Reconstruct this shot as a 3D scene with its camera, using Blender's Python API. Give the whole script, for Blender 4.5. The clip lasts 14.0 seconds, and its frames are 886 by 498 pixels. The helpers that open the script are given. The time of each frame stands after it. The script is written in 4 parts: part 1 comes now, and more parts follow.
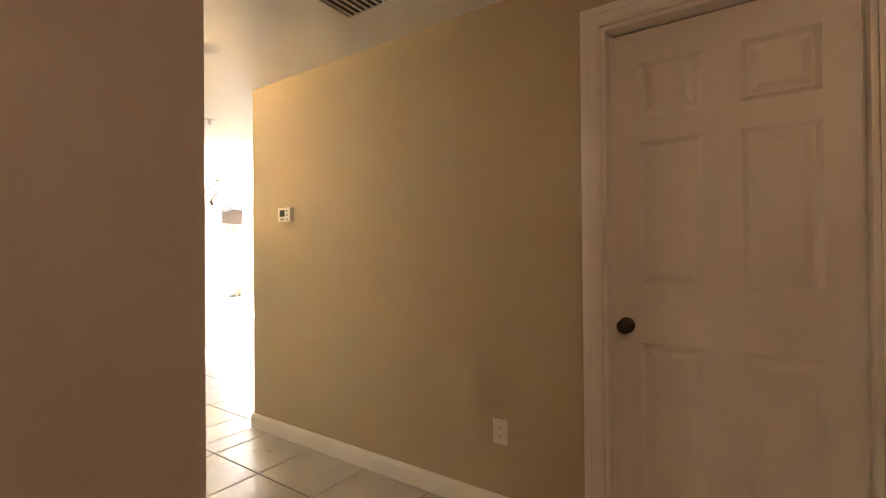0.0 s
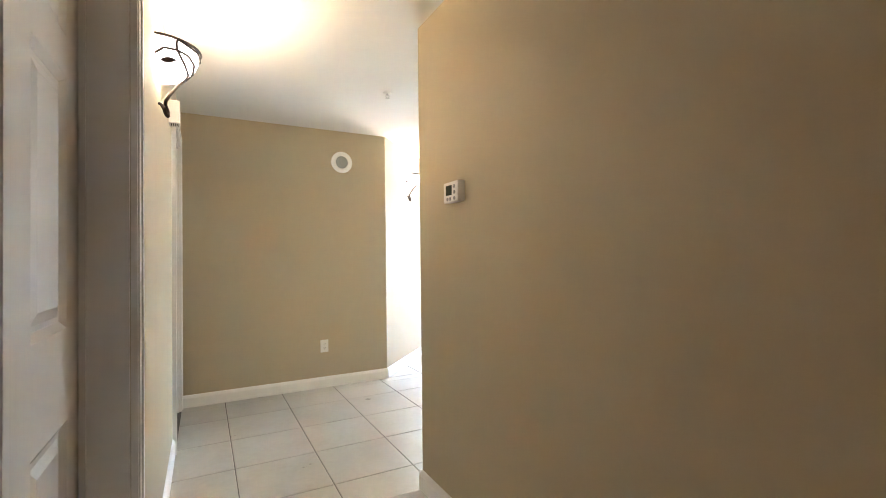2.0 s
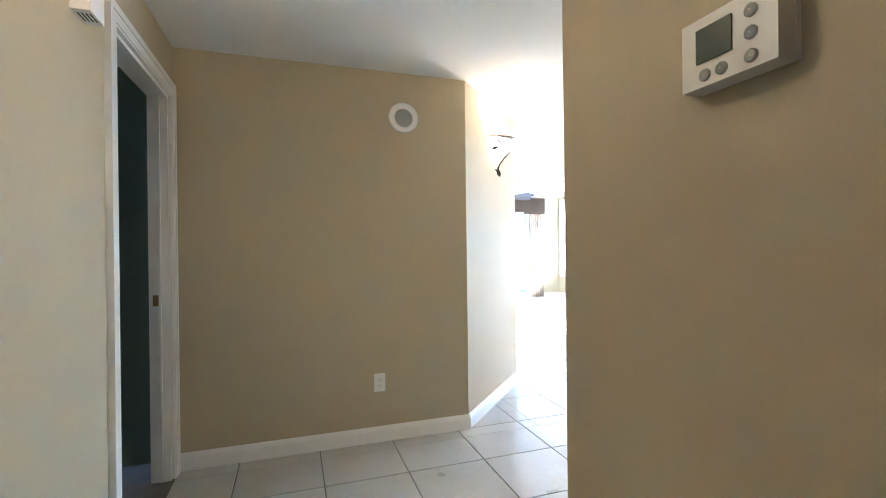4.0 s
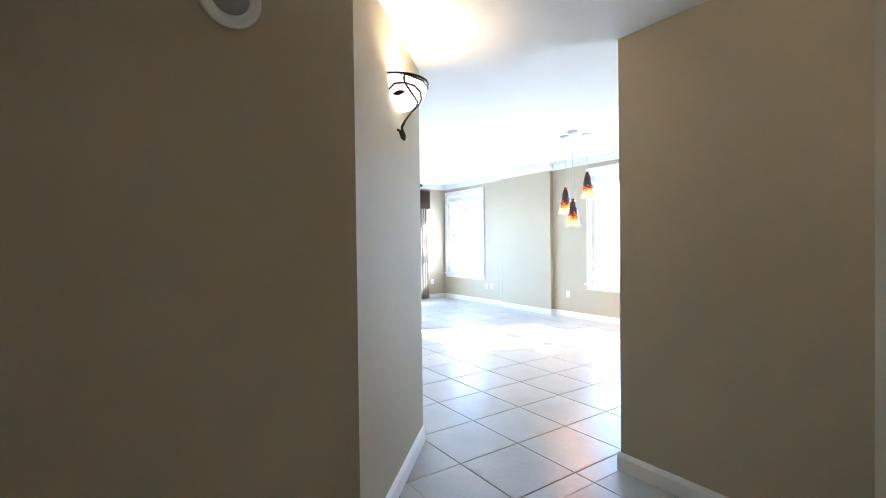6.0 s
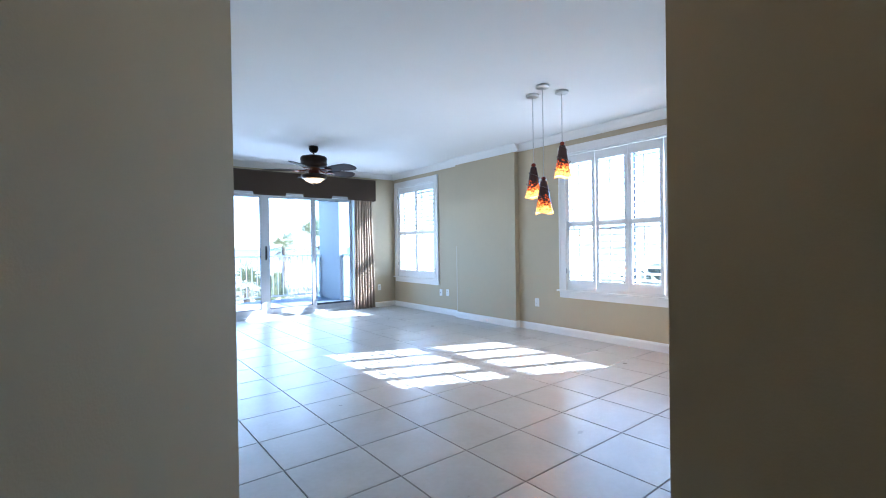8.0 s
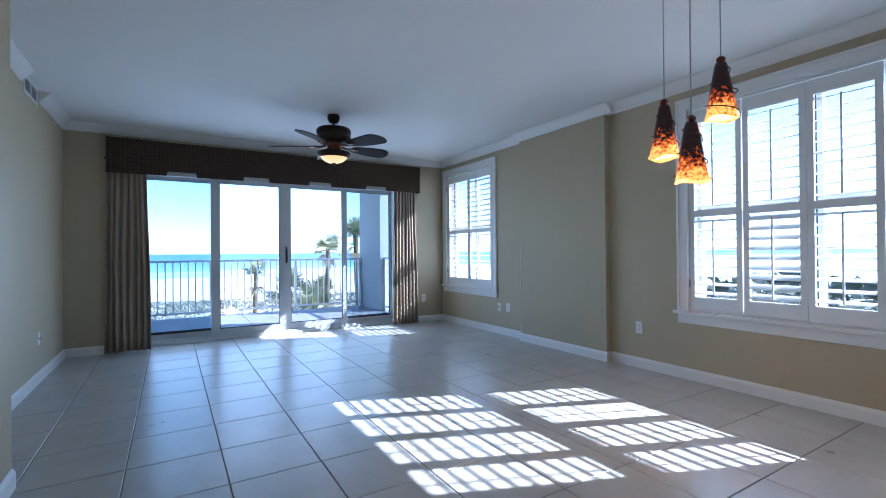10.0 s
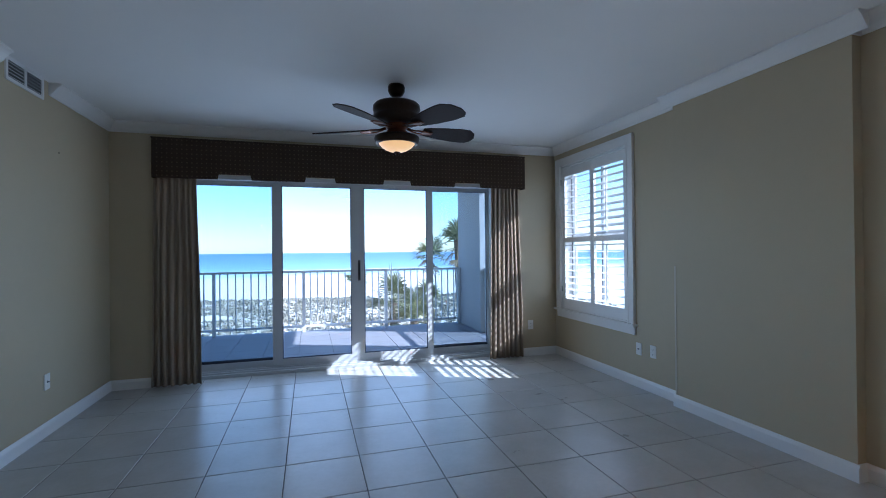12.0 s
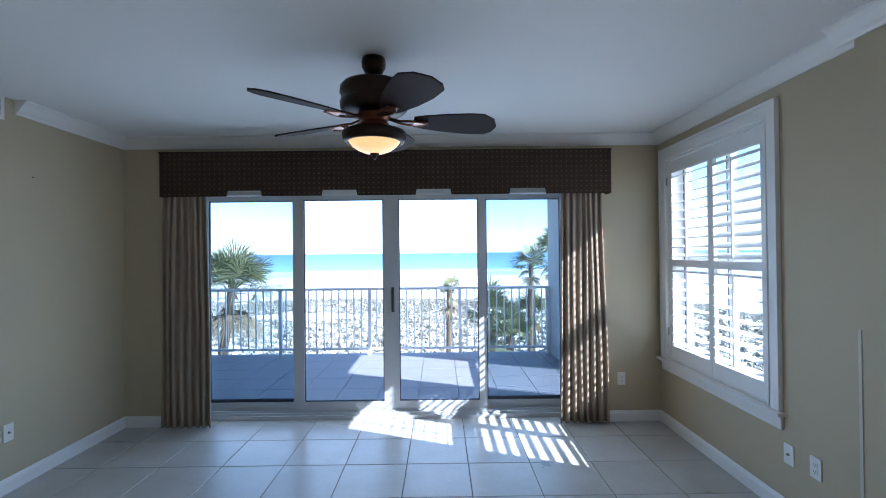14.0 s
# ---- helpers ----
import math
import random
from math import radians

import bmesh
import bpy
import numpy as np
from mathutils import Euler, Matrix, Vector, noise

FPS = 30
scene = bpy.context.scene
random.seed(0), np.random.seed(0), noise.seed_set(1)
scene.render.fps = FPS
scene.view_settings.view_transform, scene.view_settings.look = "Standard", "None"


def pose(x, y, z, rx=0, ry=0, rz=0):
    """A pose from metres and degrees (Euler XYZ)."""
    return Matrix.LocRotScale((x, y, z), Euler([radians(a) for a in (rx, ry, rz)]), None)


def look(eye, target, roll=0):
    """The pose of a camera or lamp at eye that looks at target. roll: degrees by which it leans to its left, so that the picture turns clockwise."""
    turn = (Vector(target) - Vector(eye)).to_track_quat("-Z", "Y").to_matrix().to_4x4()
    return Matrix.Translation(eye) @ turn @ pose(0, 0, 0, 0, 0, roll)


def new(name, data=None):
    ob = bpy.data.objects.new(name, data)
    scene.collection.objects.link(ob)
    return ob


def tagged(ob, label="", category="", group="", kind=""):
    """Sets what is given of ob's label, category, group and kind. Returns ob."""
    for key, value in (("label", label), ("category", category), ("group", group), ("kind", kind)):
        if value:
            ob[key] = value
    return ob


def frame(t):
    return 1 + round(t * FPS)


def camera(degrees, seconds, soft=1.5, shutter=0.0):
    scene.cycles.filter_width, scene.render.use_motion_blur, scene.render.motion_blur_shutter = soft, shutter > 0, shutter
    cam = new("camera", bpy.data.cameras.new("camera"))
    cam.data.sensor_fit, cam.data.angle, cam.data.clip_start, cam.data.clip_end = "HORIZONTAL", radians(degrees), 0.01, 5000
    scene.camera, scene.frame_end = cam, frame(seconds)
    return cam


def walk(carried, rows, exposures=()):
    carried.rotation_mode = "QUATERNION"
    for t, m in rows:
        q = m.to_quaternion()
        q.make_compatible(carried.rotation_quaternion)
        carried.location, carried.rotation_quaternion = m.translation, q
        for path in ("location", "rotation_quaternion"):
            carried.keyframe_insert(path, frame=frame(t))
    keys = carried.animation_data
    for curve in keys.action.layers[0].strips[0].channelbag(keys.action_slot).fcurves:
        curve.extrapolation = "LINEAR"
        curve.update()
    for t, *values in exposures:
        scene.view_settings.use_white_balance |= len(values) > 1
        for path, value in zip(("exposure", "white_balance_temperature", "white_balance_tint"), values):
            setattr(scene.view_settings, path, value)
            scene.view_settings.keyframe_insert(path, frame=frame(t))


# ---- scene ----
cam = camera(89.2, 14.0, soft=1.0)
PATH = [
    (0, (-7.985, -12.367, 1.253), (-6.336, -11.236, 1.266), -0.5),
    (0.5, (-7.744, -12.213, 1.248), (-6.215, -10.923, 1.259), -0.6),
    (1, (-7.524, -12.02, 1.252), (-6.155, -10.578, 1.261), -0.8),
    (1.5, (-7.296, -11.819, 1.227), (-6.13, -10.195, 1.257), -0.8),
    (2, (-7.09, -11.55, 1.227), (-6.149, -9.786, 1.256), -0.7),
    (2.5, (-6.902, -11.263, 1.221), (-6.172, -9.401, 1.249), -0.6),
    (2.7, (-6.839, -11.135, 1.225), (-6.195, -9.241, 1.251), -0.6),
    (4.8, (-6.537, -9.65, 1.289), (-5.902, -7.754, 1.272), -0.6),
    (5, (-6.51, -9.523, 1.295), (-5.783, -7.66, 1.278), -0.6),
    (5.5, (-6.393, -9.203, 1.293), (-5.423, -7.454, 1.276), -0.5),
    (6, (-6.186, -8.927, 1.303), (-5.054, -7.279, 1.277), -0.7),
    (6.5, (-5.937, -8.689, 1.286), (-4.723, -7.099, 1.263), -0.7),
    (7, (-5.641, -8.434, 1.26), (-4.391, -6.873, 1.242), -0.9),
    (7.2, (-5.509, -8.328, 1.258), (-4.256, -6.768, 1.237), -0.9),
    (9.3, (-4.27, -7.04, 1.16), (-3.105, -5.415, 1.166), -0.5),
    (9.5, (-4.179, -6.886, 1.162), (-3.045, -5.239, 1.165), -0.5),
    (10, (-3.949, -6.53, 1.16), (-2.911, -4.82, 1.171), -0.5),
    (10.5, (-3.739, -6.151, 1.178), (-2.805, -4.383, 1.185), -0.4),
    (11, (-3.531, -5.813, 1.195), (-2.697, -3.995, 1.207), -0.5),
    (11.5, (-3.294, -5.503, 1.263), (-2.591, -3.631, 1.272), -0.6),
    (12, (-3.079, -5.211, 1.35), (-2.509, -3.294, 1.359), -0.6),
    (12.5, (-2.812, -4.928, 1.483), (-2.369, -2.978, 1.476), -0.6),
    (13, (-2.559, -4.666, 1.52), (-2.26, -2.688, 1.518), -0.6),
    (13.5, (-2.319, -4.415, 1.565), (-2.162, -2.421, 1.567), -0.6),
    (14, (-2.046, -4.187, 1.587), (-2.033, -2.187, 1.602), -0.6),
]
EXPOSURES = [(0, 6.9, 6800, 15), (1, 6.8, 6300, 13), (2, 6.55, 5500, 11), (2.7, 6.45, 5150, 10), (4.8, 5.4, 5150, 9), (5.5, 4.85, 5100, 10), (6.5, 4.1, 5080, 10), (7.2, 3.7, 5050, 10),
             (9.3, 2.3, 4900, 11), (10.5, 1.72, 4950, 11), (11, 1.47, 5000, 11), (12, 1.46, 5020, 11), (12.5, 1.78, 5130, 11), (13, 1.88, 5180, 11), (14, 1.9, 5250, 11)]
walk(cam, [(t, look(eye, target, roll)) for t, eye, target, roll in PATH], EXPOSURES)

# ---- light of day ----
SUN_FROM = Vector((1.31, -0.54, 1.0)).normalized()
world = bpy.data.worlds.new("sky_world")
scene.world = world
world.use_nodes = True
wn = world.node_tree
sky = wn.nodes.new("ShaderNodeTexSky")
sky.sky_type = "NISHITA"
sky.sun_disc = False
sky.sun_elevation = radians(35.2)
sky.sun_rotation = radians(112.4)
sky.altitude = 300
sky.air_density, sky.dust_density, sky.ozone_density = 1.0, 0.45, 2.5
wn.nodes["Background"].inputs["Strength"].default_value = 0.14
tint = wn.nodes.new("ShaderNodeMix")
tint.data_type, tint.blend_type = "RGBA", "MULTIPLY"
tint.inputs["Factor"].default_value = 1.0
tint.inputs["B"].default_value = (0.97, 0.985, 1.03, 1)
wn.links.new(sky.outputs[0], tint.inputs["A"])
wn.links.new(tint.outputs["Result"], wn.nodes["Background"].inputs["Color"])

sun_data = bpy.data.lights.new("sun", "SUN")
sun_data.energy, sun_data.angle, sun_data.color = 5.0, radians(0.45), (1.0, 0.95, 0.88)
sun = new("sun", sun_data)
sun.matrix_world = look(SUN_FROM * 40, (0, 0, 0))


def window_light(name, x, y, z, w, h, watts, target):
    d = bpy.data.lights.new(name, "AREA")
    d.shape, d.size, d.size_y, d.energy, d.color = "RECTANGLE", w, h, watts, (0.80, 0.91, 1.0)
    new(name, d).matrix_world = look((x, y, z), target)


window_light("dining_window_skylight", 0.34, -5.14, 1.55, 1.9, 1.8, 3, (-3, -5.14, 3.4))
window_light("corner_window_skylight", 0.34, -0.80, 1.55, 1.3, 1.8, 1.5, (-3, -0.8, 3.4))
window_light("sliding_door_skylight", -2.55, 0.42, 1.15, 3.4, 2.0, 10, (-2.55, -4, 1.9))

# ---- materials ----
MATS = {}


def material(name, color, rough=0.5, metal=0.0, vary=0.0, scale=6.0, bump=0.0, bump_scale=80.0, second=None,
             spec=0.5, coat=0.0, island=0.0, stretch=(1, 1, 1), emit=None, strength=0.0):
    m = bpy.data.materials.new(name)
    m.use_nodes = True
    n, l = m.node_tree.nodes, m.node_tree.links
    b = n["Principled BSDF"]
    b.inputs["Base Color"].default_value = (*color, 1)
    b.inputs["Roughness"].default_value = rough
    b.inputs["Metallic"].default_value = metal
    b.inputs["Specular IOR Level"].default_value = spec
    b.inputs["Coat Weight"].default_value = coat
    if emit:
        b.inputs["Emission Color"].default_value = (*emit, 1)
        b.inputs["Emission Strength"].default_value = strength
    tc = n.new("ShaderNodeTexCoord")
    mp = n.new("ShaderNodeMapping")
    mp.inputs["Scale"].default_value = stretch
    l.new(tc.outputs["Object"], mp.inputs["Vector"])
    if vary > 0:
        big, small = n.new("ShaderNodeTexNoise"), n.new("ShaderNodeTexNoise")
        big.inputs["Scale"].default_value, small.inputs["Scale"].default_value = scale, scale * 9
        big.inputs["Detail"].default_value = small.inputs["Detail"].default_value = 5
        l.new(mp.outputs[0], big.inputs["Vector"])
        l.new(mp.outputs[0], small.inputs["Vector"])
        mixn = n.new("ShaderNodeMath")
        mixn.operation = "MULTIPLY_ADD"
        l.new(small.outputs["Fac"], mixn.inputs[0])
        mixn.inputs[1].default_value = 0.4
        l.new(big.outputs["Fac"], mixn.inputs[2])
        r = n.new("ShaderNodeValToRGB")
        other = second or tuple(c * (1 - vary) for c in color)
        r.color_ramp.elements[0].position, r.color_ramp.elements[1].position = 0.45, 0.95
        r.color_ramp.elements[0].color = (*other, 1)
        r.color_ramp.elements[1].color = (*color, 1)
        l.new(mixn.outputs[0], r.inputs[0])
        out = r.outputs[0]
        if island > 0:
            oi = n.new("ShaderNodeObjectInfo")
            mr = n.new("ShaderNodeMapRange")
            mr.inputs["To Min"].default_value, mr.inputs["To Max"].default_value = 1 - island, 1 + island
            l.new(oi.outputs["Random"], mr.inputs["Value"])
            hs = n.new("ShaderNodeHueSaturation")
            l.new(mr.outputs[0], hs.inputs["Value"])
            l.new(out, hs.inputs["Color"])
            out = hs.outputs[0]
            # each piece shows its own part of the pattern
            add = n.new("ShaderNodeVectorMath")
            add.operation = "MULTIPLY_ADD"
            cmb = n.new("ShaderNodeCombineXYZ")
            l.new(oi.outputs["Random"], cmb.inputs[0])
            l.new(oi.outputs["Random"], cmb.inputs[1])
            l.new(cmb.outputs[0], add.inputs[0])
            add.inputs[1].default_value = (37.0, 53.0, 0.0)
            l.new(tc.outputs["Object"], add.inputs[2])
            l.new(add.outputs[0], mp.inputs["Vector"])
        l.new(out, b.inputs["Base Color"])
        rr = n.new("ShaderNodeMapRange")
        rr.inputs["To Min"].default_value, rr.inputs["To Max"].default_value = max(rough - 0.06, 0.02), min(rough + 0.06, 1)
        l.new(big.outputs["Fac"], rr.inputs["Value"])
        l.new(rr.outputs[0], b.inputs["Roughness"])
    if bump > 0:
        bn, bp = n.new("ShaderNodeTexNoise"), n.new("ShaderNodeBump")
        bn.inputs["Scale"].default_value = bump_scale
        bn.inputs["Detail"].default_value = 4
        bp.inputs["Strength"].default_value = bump
        bp.inputs["Distance"].default_value = 0.01
        l.new(mp.outputs[0], bn.inputs["Vector"])
        l.new(bn.outputs["Fac"], bp.inputs["Height"])
        l.new(bp.outputs[0], b.inputs["Normal"])
    MATS[name] = m
    return m


WALL = material("tan_wall_paint", (0.48, 0.408, 0.275), 0.62, vary=0.05, scale=1.3, bump=0.10, bump_scale=160)
CEIL = material("white_ceiling_paint", (0.80, 0.80, 0.79), 0.85, vary=0.03, scale=0.8, bump=0.08, bump_scale=120)
PALE = material("pale_grey_white_paint", (0.60, 0.565, 0.55), 0.6, vary=0.05, scale=1.5, bump=0.10, bump_scale=160)
TRIM = material("white_trim_paint", (0.80, 0.79, 0.77), 0.35, vary=0.03, scale=4, bump=0.02, bump_scale=40)
TILE = material("glazed_floor_tile", (0.51, 0.505, 0.485), 0.30, vary=0.16, scale=3.5, bump=0.02, bump_scale=9, island=0.035, second=(0.415, 0.405, 0.375))
GROUT = material("grey_grout", (0.16, 0.15, 0.14), 0.9, vary=0.25, scale=5, bump=0.2, bump_scale=200)
DOORP = material("white_door_paint", (0.78, 0.76, 0.73), 0.38, vary=0.04, scale=3, bump=0.06, bump_scale=60, stretch=(6, 6, 0.5))
GREEN = material("dark_green_wall_paint", (0.16, 0.20, 0.16), 0.7, vary=0.06, scale=2, bump=0.1, bump_scale=160)
BRONZE = material("oil_rubbed_bronze", (0.045, 0.030, 0.022), 0.38, metal=0.85, vary=0.3, scale=25, bump=0.05)
ALU = material("white_aluminium_frame", (0.56, 0.58, 0.61), 0.35, vary=0.04, scale=6)
STUCCO = material("pale_stucco", (0.46, 0.455, 0.46), 0.9, vary=0.08, scale=2, bump=0.35, bump_scale=120)
CONC = material("balcony_concrete", (0.14, 0.135, 0.13), 0.85, vary=0.15, scale=4)
BTILE = material("balcony_tile", (0.25, 0.245, 0.265), 0.5, vary=0.15, scale=4, bump=0.03, island=0.04)


def glass(name, tint, rough=0.0):
    m = bpy.data.materials.new(name)
    m.use_nodes = True
    n, l = m.node_tree.nodes, m.node_tree.links
    n.remove(n["Principled BSDF"])
    tr, gl, mx = n.new("ShaderNodeBsdfTransparent"), n.new("ShaderNodeBsdfGlossy"), n.new("ShaderNodeMixShader")
    tr.inputs[0].default_value = (*tint, 1)
    gl.inputs["Roughness"].default_value = rough
    lw, pw, ma = n.new("ShaderNodeLayerWeight"), n.new("ShaderNodeMath"), n.new("ShaderNodeMath")
    lw.inputs["Blend"].default_value = 0.5
    pw.operation, ma.operation = "POWER", "MULTIPLY_ADD"
    pw.inputs[1].default_value, ma.inputs[1].default_value, ma.inputs[2].default_value = 5.0, 0.95, 0.035
    l.new(lw.outputs["Facing"], pw.inputs[0])
    l.new(pw.outputs[0], ma.inputs[0])
    l.new(ma.outputs[0], mx.inputs[0])
    l.new(tr.outputs[0], mx.inputs[1])
    l.new(gl.outputs[0], mx.inputs[2])
    l.new(mx.outputs[0], n["Material Output"].inputs[0])
    return m


SLIDER_GLASS = glass("tinted_door_glass", (0.965, 0.975, 0.98))
SCREENED_GLASS = glass("insect_screened_door_glass", (0.72, 0.79, 0.83))
PANE = glass("clear_window_glass", (0.84, 0.87, 0.87))


# ---- building helpers ----
def box(bm, x0, y0, z0, x1, y1, z1, m=None):
    vs = [Vector((x, y, z)) for x in (x0, x1) for y in (y0, y1) for z in (z0, z1)]
    if m is not None:
        vs = [m @ v for v in vs]
    v = [bm.verts.new(c) for c in vs]
    for f in ((0, 1, 3, 2), (4, 6, 7, 5), (0, 4, 5, 1), (2, 3, 7, 6), (0, 2, 6, 4), (1, 5, 7, 3)):
        bm.faces.new([v[i] for i in f])
    return v


def lathe(bm, profile, seg=24, m=None, arc=2 * math.pi):
    """Turn (radius, height) rows round the z axis."""
    rings = []
    closed = abs(arc - 2 * math.pi) < 1e-6
    count = seg if closed else seg + 1
    for r, z in profile:
        ring = []
        for i in range(count):
            a = arc * i / seg
            p = Vector((r * math.cos(a), r * math.sin(a), z))
            ring.append(bm.verts.new(m @ p if m is not None else p))
        rings.append(ring)
    for a, b in zip(rings, rings[1:]):
        for i in range(seg):
            j = (i + 1) % count
            bm.faces.new((a[i], a[j], b[j], b[i]))
    return rings


def tube(bm, points, radius, seg=8, cap=True):
    """A round bar along points; radius may be a number or one for each point."""
    pts = [Vector(p) for p in points]
    rads = radius if isinstance(radius, (list, tuple)) else [radius] * len(pts)
    side, rings = None, []
    for i, p in enumerate(pts):
        d = (pts[min(i + 1, len(pts) - 1)] - pts[max(i - 1, 0)]).normalized()
        if side is None:
            side = d.orthogonal().normalized()
        side = (side - d * side.dot(d)).normalized()
        up = d.cross(side)
        rings.append([bm.verts.new(p + (side * math.cos(2 * math.pi * k / seg) + up * math.sin(2 * math.pi * k / seg)) * rads[i]) for k in range(seg)])
    for a, b in zip(rings, rings[1:]):
        for k in range(seg):
            bm.faces.new((a[k], a[(k + 1) % seg], b[(k + 1) % seg], b[k]))
    if cap:
        bm.faces.new(rings[0][::-1])
        bm.faces.new(rings[-1])


def extrude_profile(bm, profile, a, b, side):
    """Run a profile of (out, up) rows from a to b; out is along side."""
    a, b, side = Vector(a), Vector(b), Vector(side)
    up = Vector((0, 0, 1))
    r0 = [bm.verts.new(a + side * o + up * u) for o, u in profile]
    r1 = [bm.verts.new(b + side * o + up * u) for o, u in profile]
    k = len(profile)
    for i in range(k):
        bm.faces.new((r0[i], r0[(i + 1) % k], r1[(i + 1) % k], r1[i]))
    bm.faces.new(r0[::-1])
    bm.faces.new(r1)


def mesh_from(bm, name, mat, smooth=False, bevel=0.0):
    if bevel > 0:
        es = [e for e in bm.edges if len(e.link_faces) == 2 and e.calc_face_angle(0) > 0.6]
        bmesh.ops.bevel(bm, geom=es, offset=bevel, segments=2, affect="EDGES", clamp_overlap=True)
    bmesh.ops.recalc_face_normals(bm, faces=bm.faces)
    me = bpy.data.meshes.new(name)
    bm.to_mesh(me)
    bm.free()
    if smooth:
        for p in me.polygons:
            p.use_smooth = True
    me.materials.append(mat)
    return me


def solid(name, bm, mat, smooth=False, bevel=0.0):
    return new(name, mesh_from(bm, name, mat, smooth, bevel))


def part(name, bm, mat, parent, label="", smooth=False, bevel=0.0):
    ob = solid(name, bm, mat, smooth, bevel)
    ob.parent = parent
    if label:
        tagged(ob, label)
    return ob


def empty(name, m=None):
    ob = new(name)
    ob.empty_display_size = 0.1
    if m is not None:
        ob.matrix_world = m
    return ob


def structure(name, boxes, mat, label, category, bevel=0.0):
    bm = bmesh.new()
    for b in boxes:
        box(bm, *b)
    return tagged(solid(name, bm, mat, bevel=bevel), label, category, kind="structure")


def bar(a, b, thick, z0, z1):
    """Footprint of a wall from a to b, thick to its left, as a prism."""
    bm = bmesh.new()
    a, b = Vector((*a, 0)), Vector((*b, 0))
    n = Vector((-(b - a).y, (b - a).x, 0)).normalized() * thick
    ring = [a, b, b + n, a + n]
    lo = [bm.verts.new(p + Vector((0, 0, z0))) for p in ring]
    hi = [bm.verts.new(p + Vector((0, 0, z1))) for p in ring]
    bm.faces.new(lo[::-1])
    bm.faces.new(hi)
    for i in range(4):
        bm.faces.new((lo[i], lo[(i + 1) % 4], hi[(i + 1) % 4], hi[i]))
    return bm


# ---- the plan, in metres ----
XW, XW2 = -4.98, -4.628        # west walls of the living room
LR_H, HALL_H = 2.67, 2.44
Y_S = -7.395                  # south wall of the living room
X_T = -6.075                  # wall with the thermostat
X_C = -7.265                  # corridor's west wall
Y_SPK = -7.265                # wall with the speaker
DIAG_A, DIAG_B = (-5.46, -7.265), (-4.628, -6.40)
TOP = 2.95

structure("wall_east", [
    (0, -7.6, 0, 0.2, -5.98, TOP), (0, -5.98, 0, 0.2, -4.25, 0.61), (0, -5.98, 2.40, 0.2, -4.25, TOP),
    (0, -4.25, 0, 0.2, -1.40, TOP), (0, -1.40, 0, 0.2, -0.16, 0.61), (0, -1.40, 2.40, 0.2, -0.16, TOP),
    (0, -0.16, 0, 0.2, 0.34, TOP)],
    WALL, "tan painted wall with two shuttered windows", "wall")
structure("wall_column", [(-0.075, -3.41, 0, -0.0005, -2.08, LR_H)], WALL, "shallow tan painted column with rounded corners", "wall", bevel=0.014)
structure("wall_north", [
    (XW - 0.2, 0, 0, -4.40, 0.34, TOP), (-4.40, 0, 2.20, -0.78, 0.34, TOP), (-0.78, 0, 0, 0, 0.34, TOP)],
    WALL, "tan painted wall round the sliding glass doors", "wall")
structure("wall_west", [(XW - 0.2, -3.50, 0, XW, 0, TOP), (XW - 0.2, -6.40, 0, XW2, -3.50, TOP)],
          WALL, "tan painted wall with an air vent near the ceiling", "wall")
tagged(solid("wall_diagonal", bar(DIAG_A, DIAG_B, 0.2, 0, TOP), WALL), "tan painted diagonal wall carrying a lit sconce", "wall", kind="structure")
structure("wall_speaker", [(-7.365, Y_SPK, 0, -5.46, Y_SPK + 0.14, TOP)], WALL, "tan painted wall with a round speaker", "wall")
structure("wall_south", [(-3.92, -8.46, 0, -3.79, Y_S, TOP), (-3.79, Y_S - 0.13, 0, 0.0, Y_S, TOP)],
          WALL, "tan painted wall at the end of the hall", "wall")
tagged(solid("wall_hall_diagonal", bar((-4.86, -9.39), (-3.92, -8.46), -0.15, 0, TOP), WALL), "tan painted diagonal hall wall", "wall", kind="structure")
structure("wall_thermostat", [
    (X_T, -9.54, 0, -4.80, -9.39, TOP), (X_T, -11.86, 0, -5.94, -9.54, TOP), (X_T, -12.70, 2.18, -5.94, -11.86, TOP),
    (X_T, -13.6, 0, -5.94, -12.70, TOP)], WALL, "tan painted hall wall with a thermostat and a door", "wall")
structure("wall_corridor", [
    (-7.42, -10.07, 0, X_C, -8.90, TOP), (-7.365, -8.90, 0, X_C, -8.18, TOP), (-7.365, -8.18, 2.13, X_C, -7.36, TOP), (-7.365, -7.36, 0, X_C, Y_SPK, TOP),
    (-7.42, -10.95, 2.13, X_C, -10.07, TOP)],
    WALL, "tan painted corridor wall with two doorways and a sconce", "wall")
structure("wall_foyer", [(-7.42, -11.03, 0, -7.285, -10.95, TOP), (-9.4, -11.03, 0, -7.42, -10.91, TOP), (-9.4, -13.6, 0, -9.28, -11.03, TOP), (-9.28, -13.6, 0, X_T, -13.48, TOP)],
          PALE, "pale off-white painted foyer walls", "wall")
structure("wall_side_room", [(-8.9, -8.9, 0, -8.8, -7.0, TOP), (-8.8, -8.9, 0, -7.365, -8.8, TOP), (-8.8, -7.1, 0, -7.365, -7.0, TOP)],
          GREEN, "dark green painted walls of an unlit side room", "wall")
# unseen panels, added so no daylight leaks round the two closed doors
structure("wall_behind_doors", [(-5.939, -12.75, 0, -5.88, -11.80, 2.35), (-7.48, -11.0, 0, -7.421, -10.0, 2.35)], PALE, "unseen plain panels added behind the hall doors to keep daylight out", "wall")
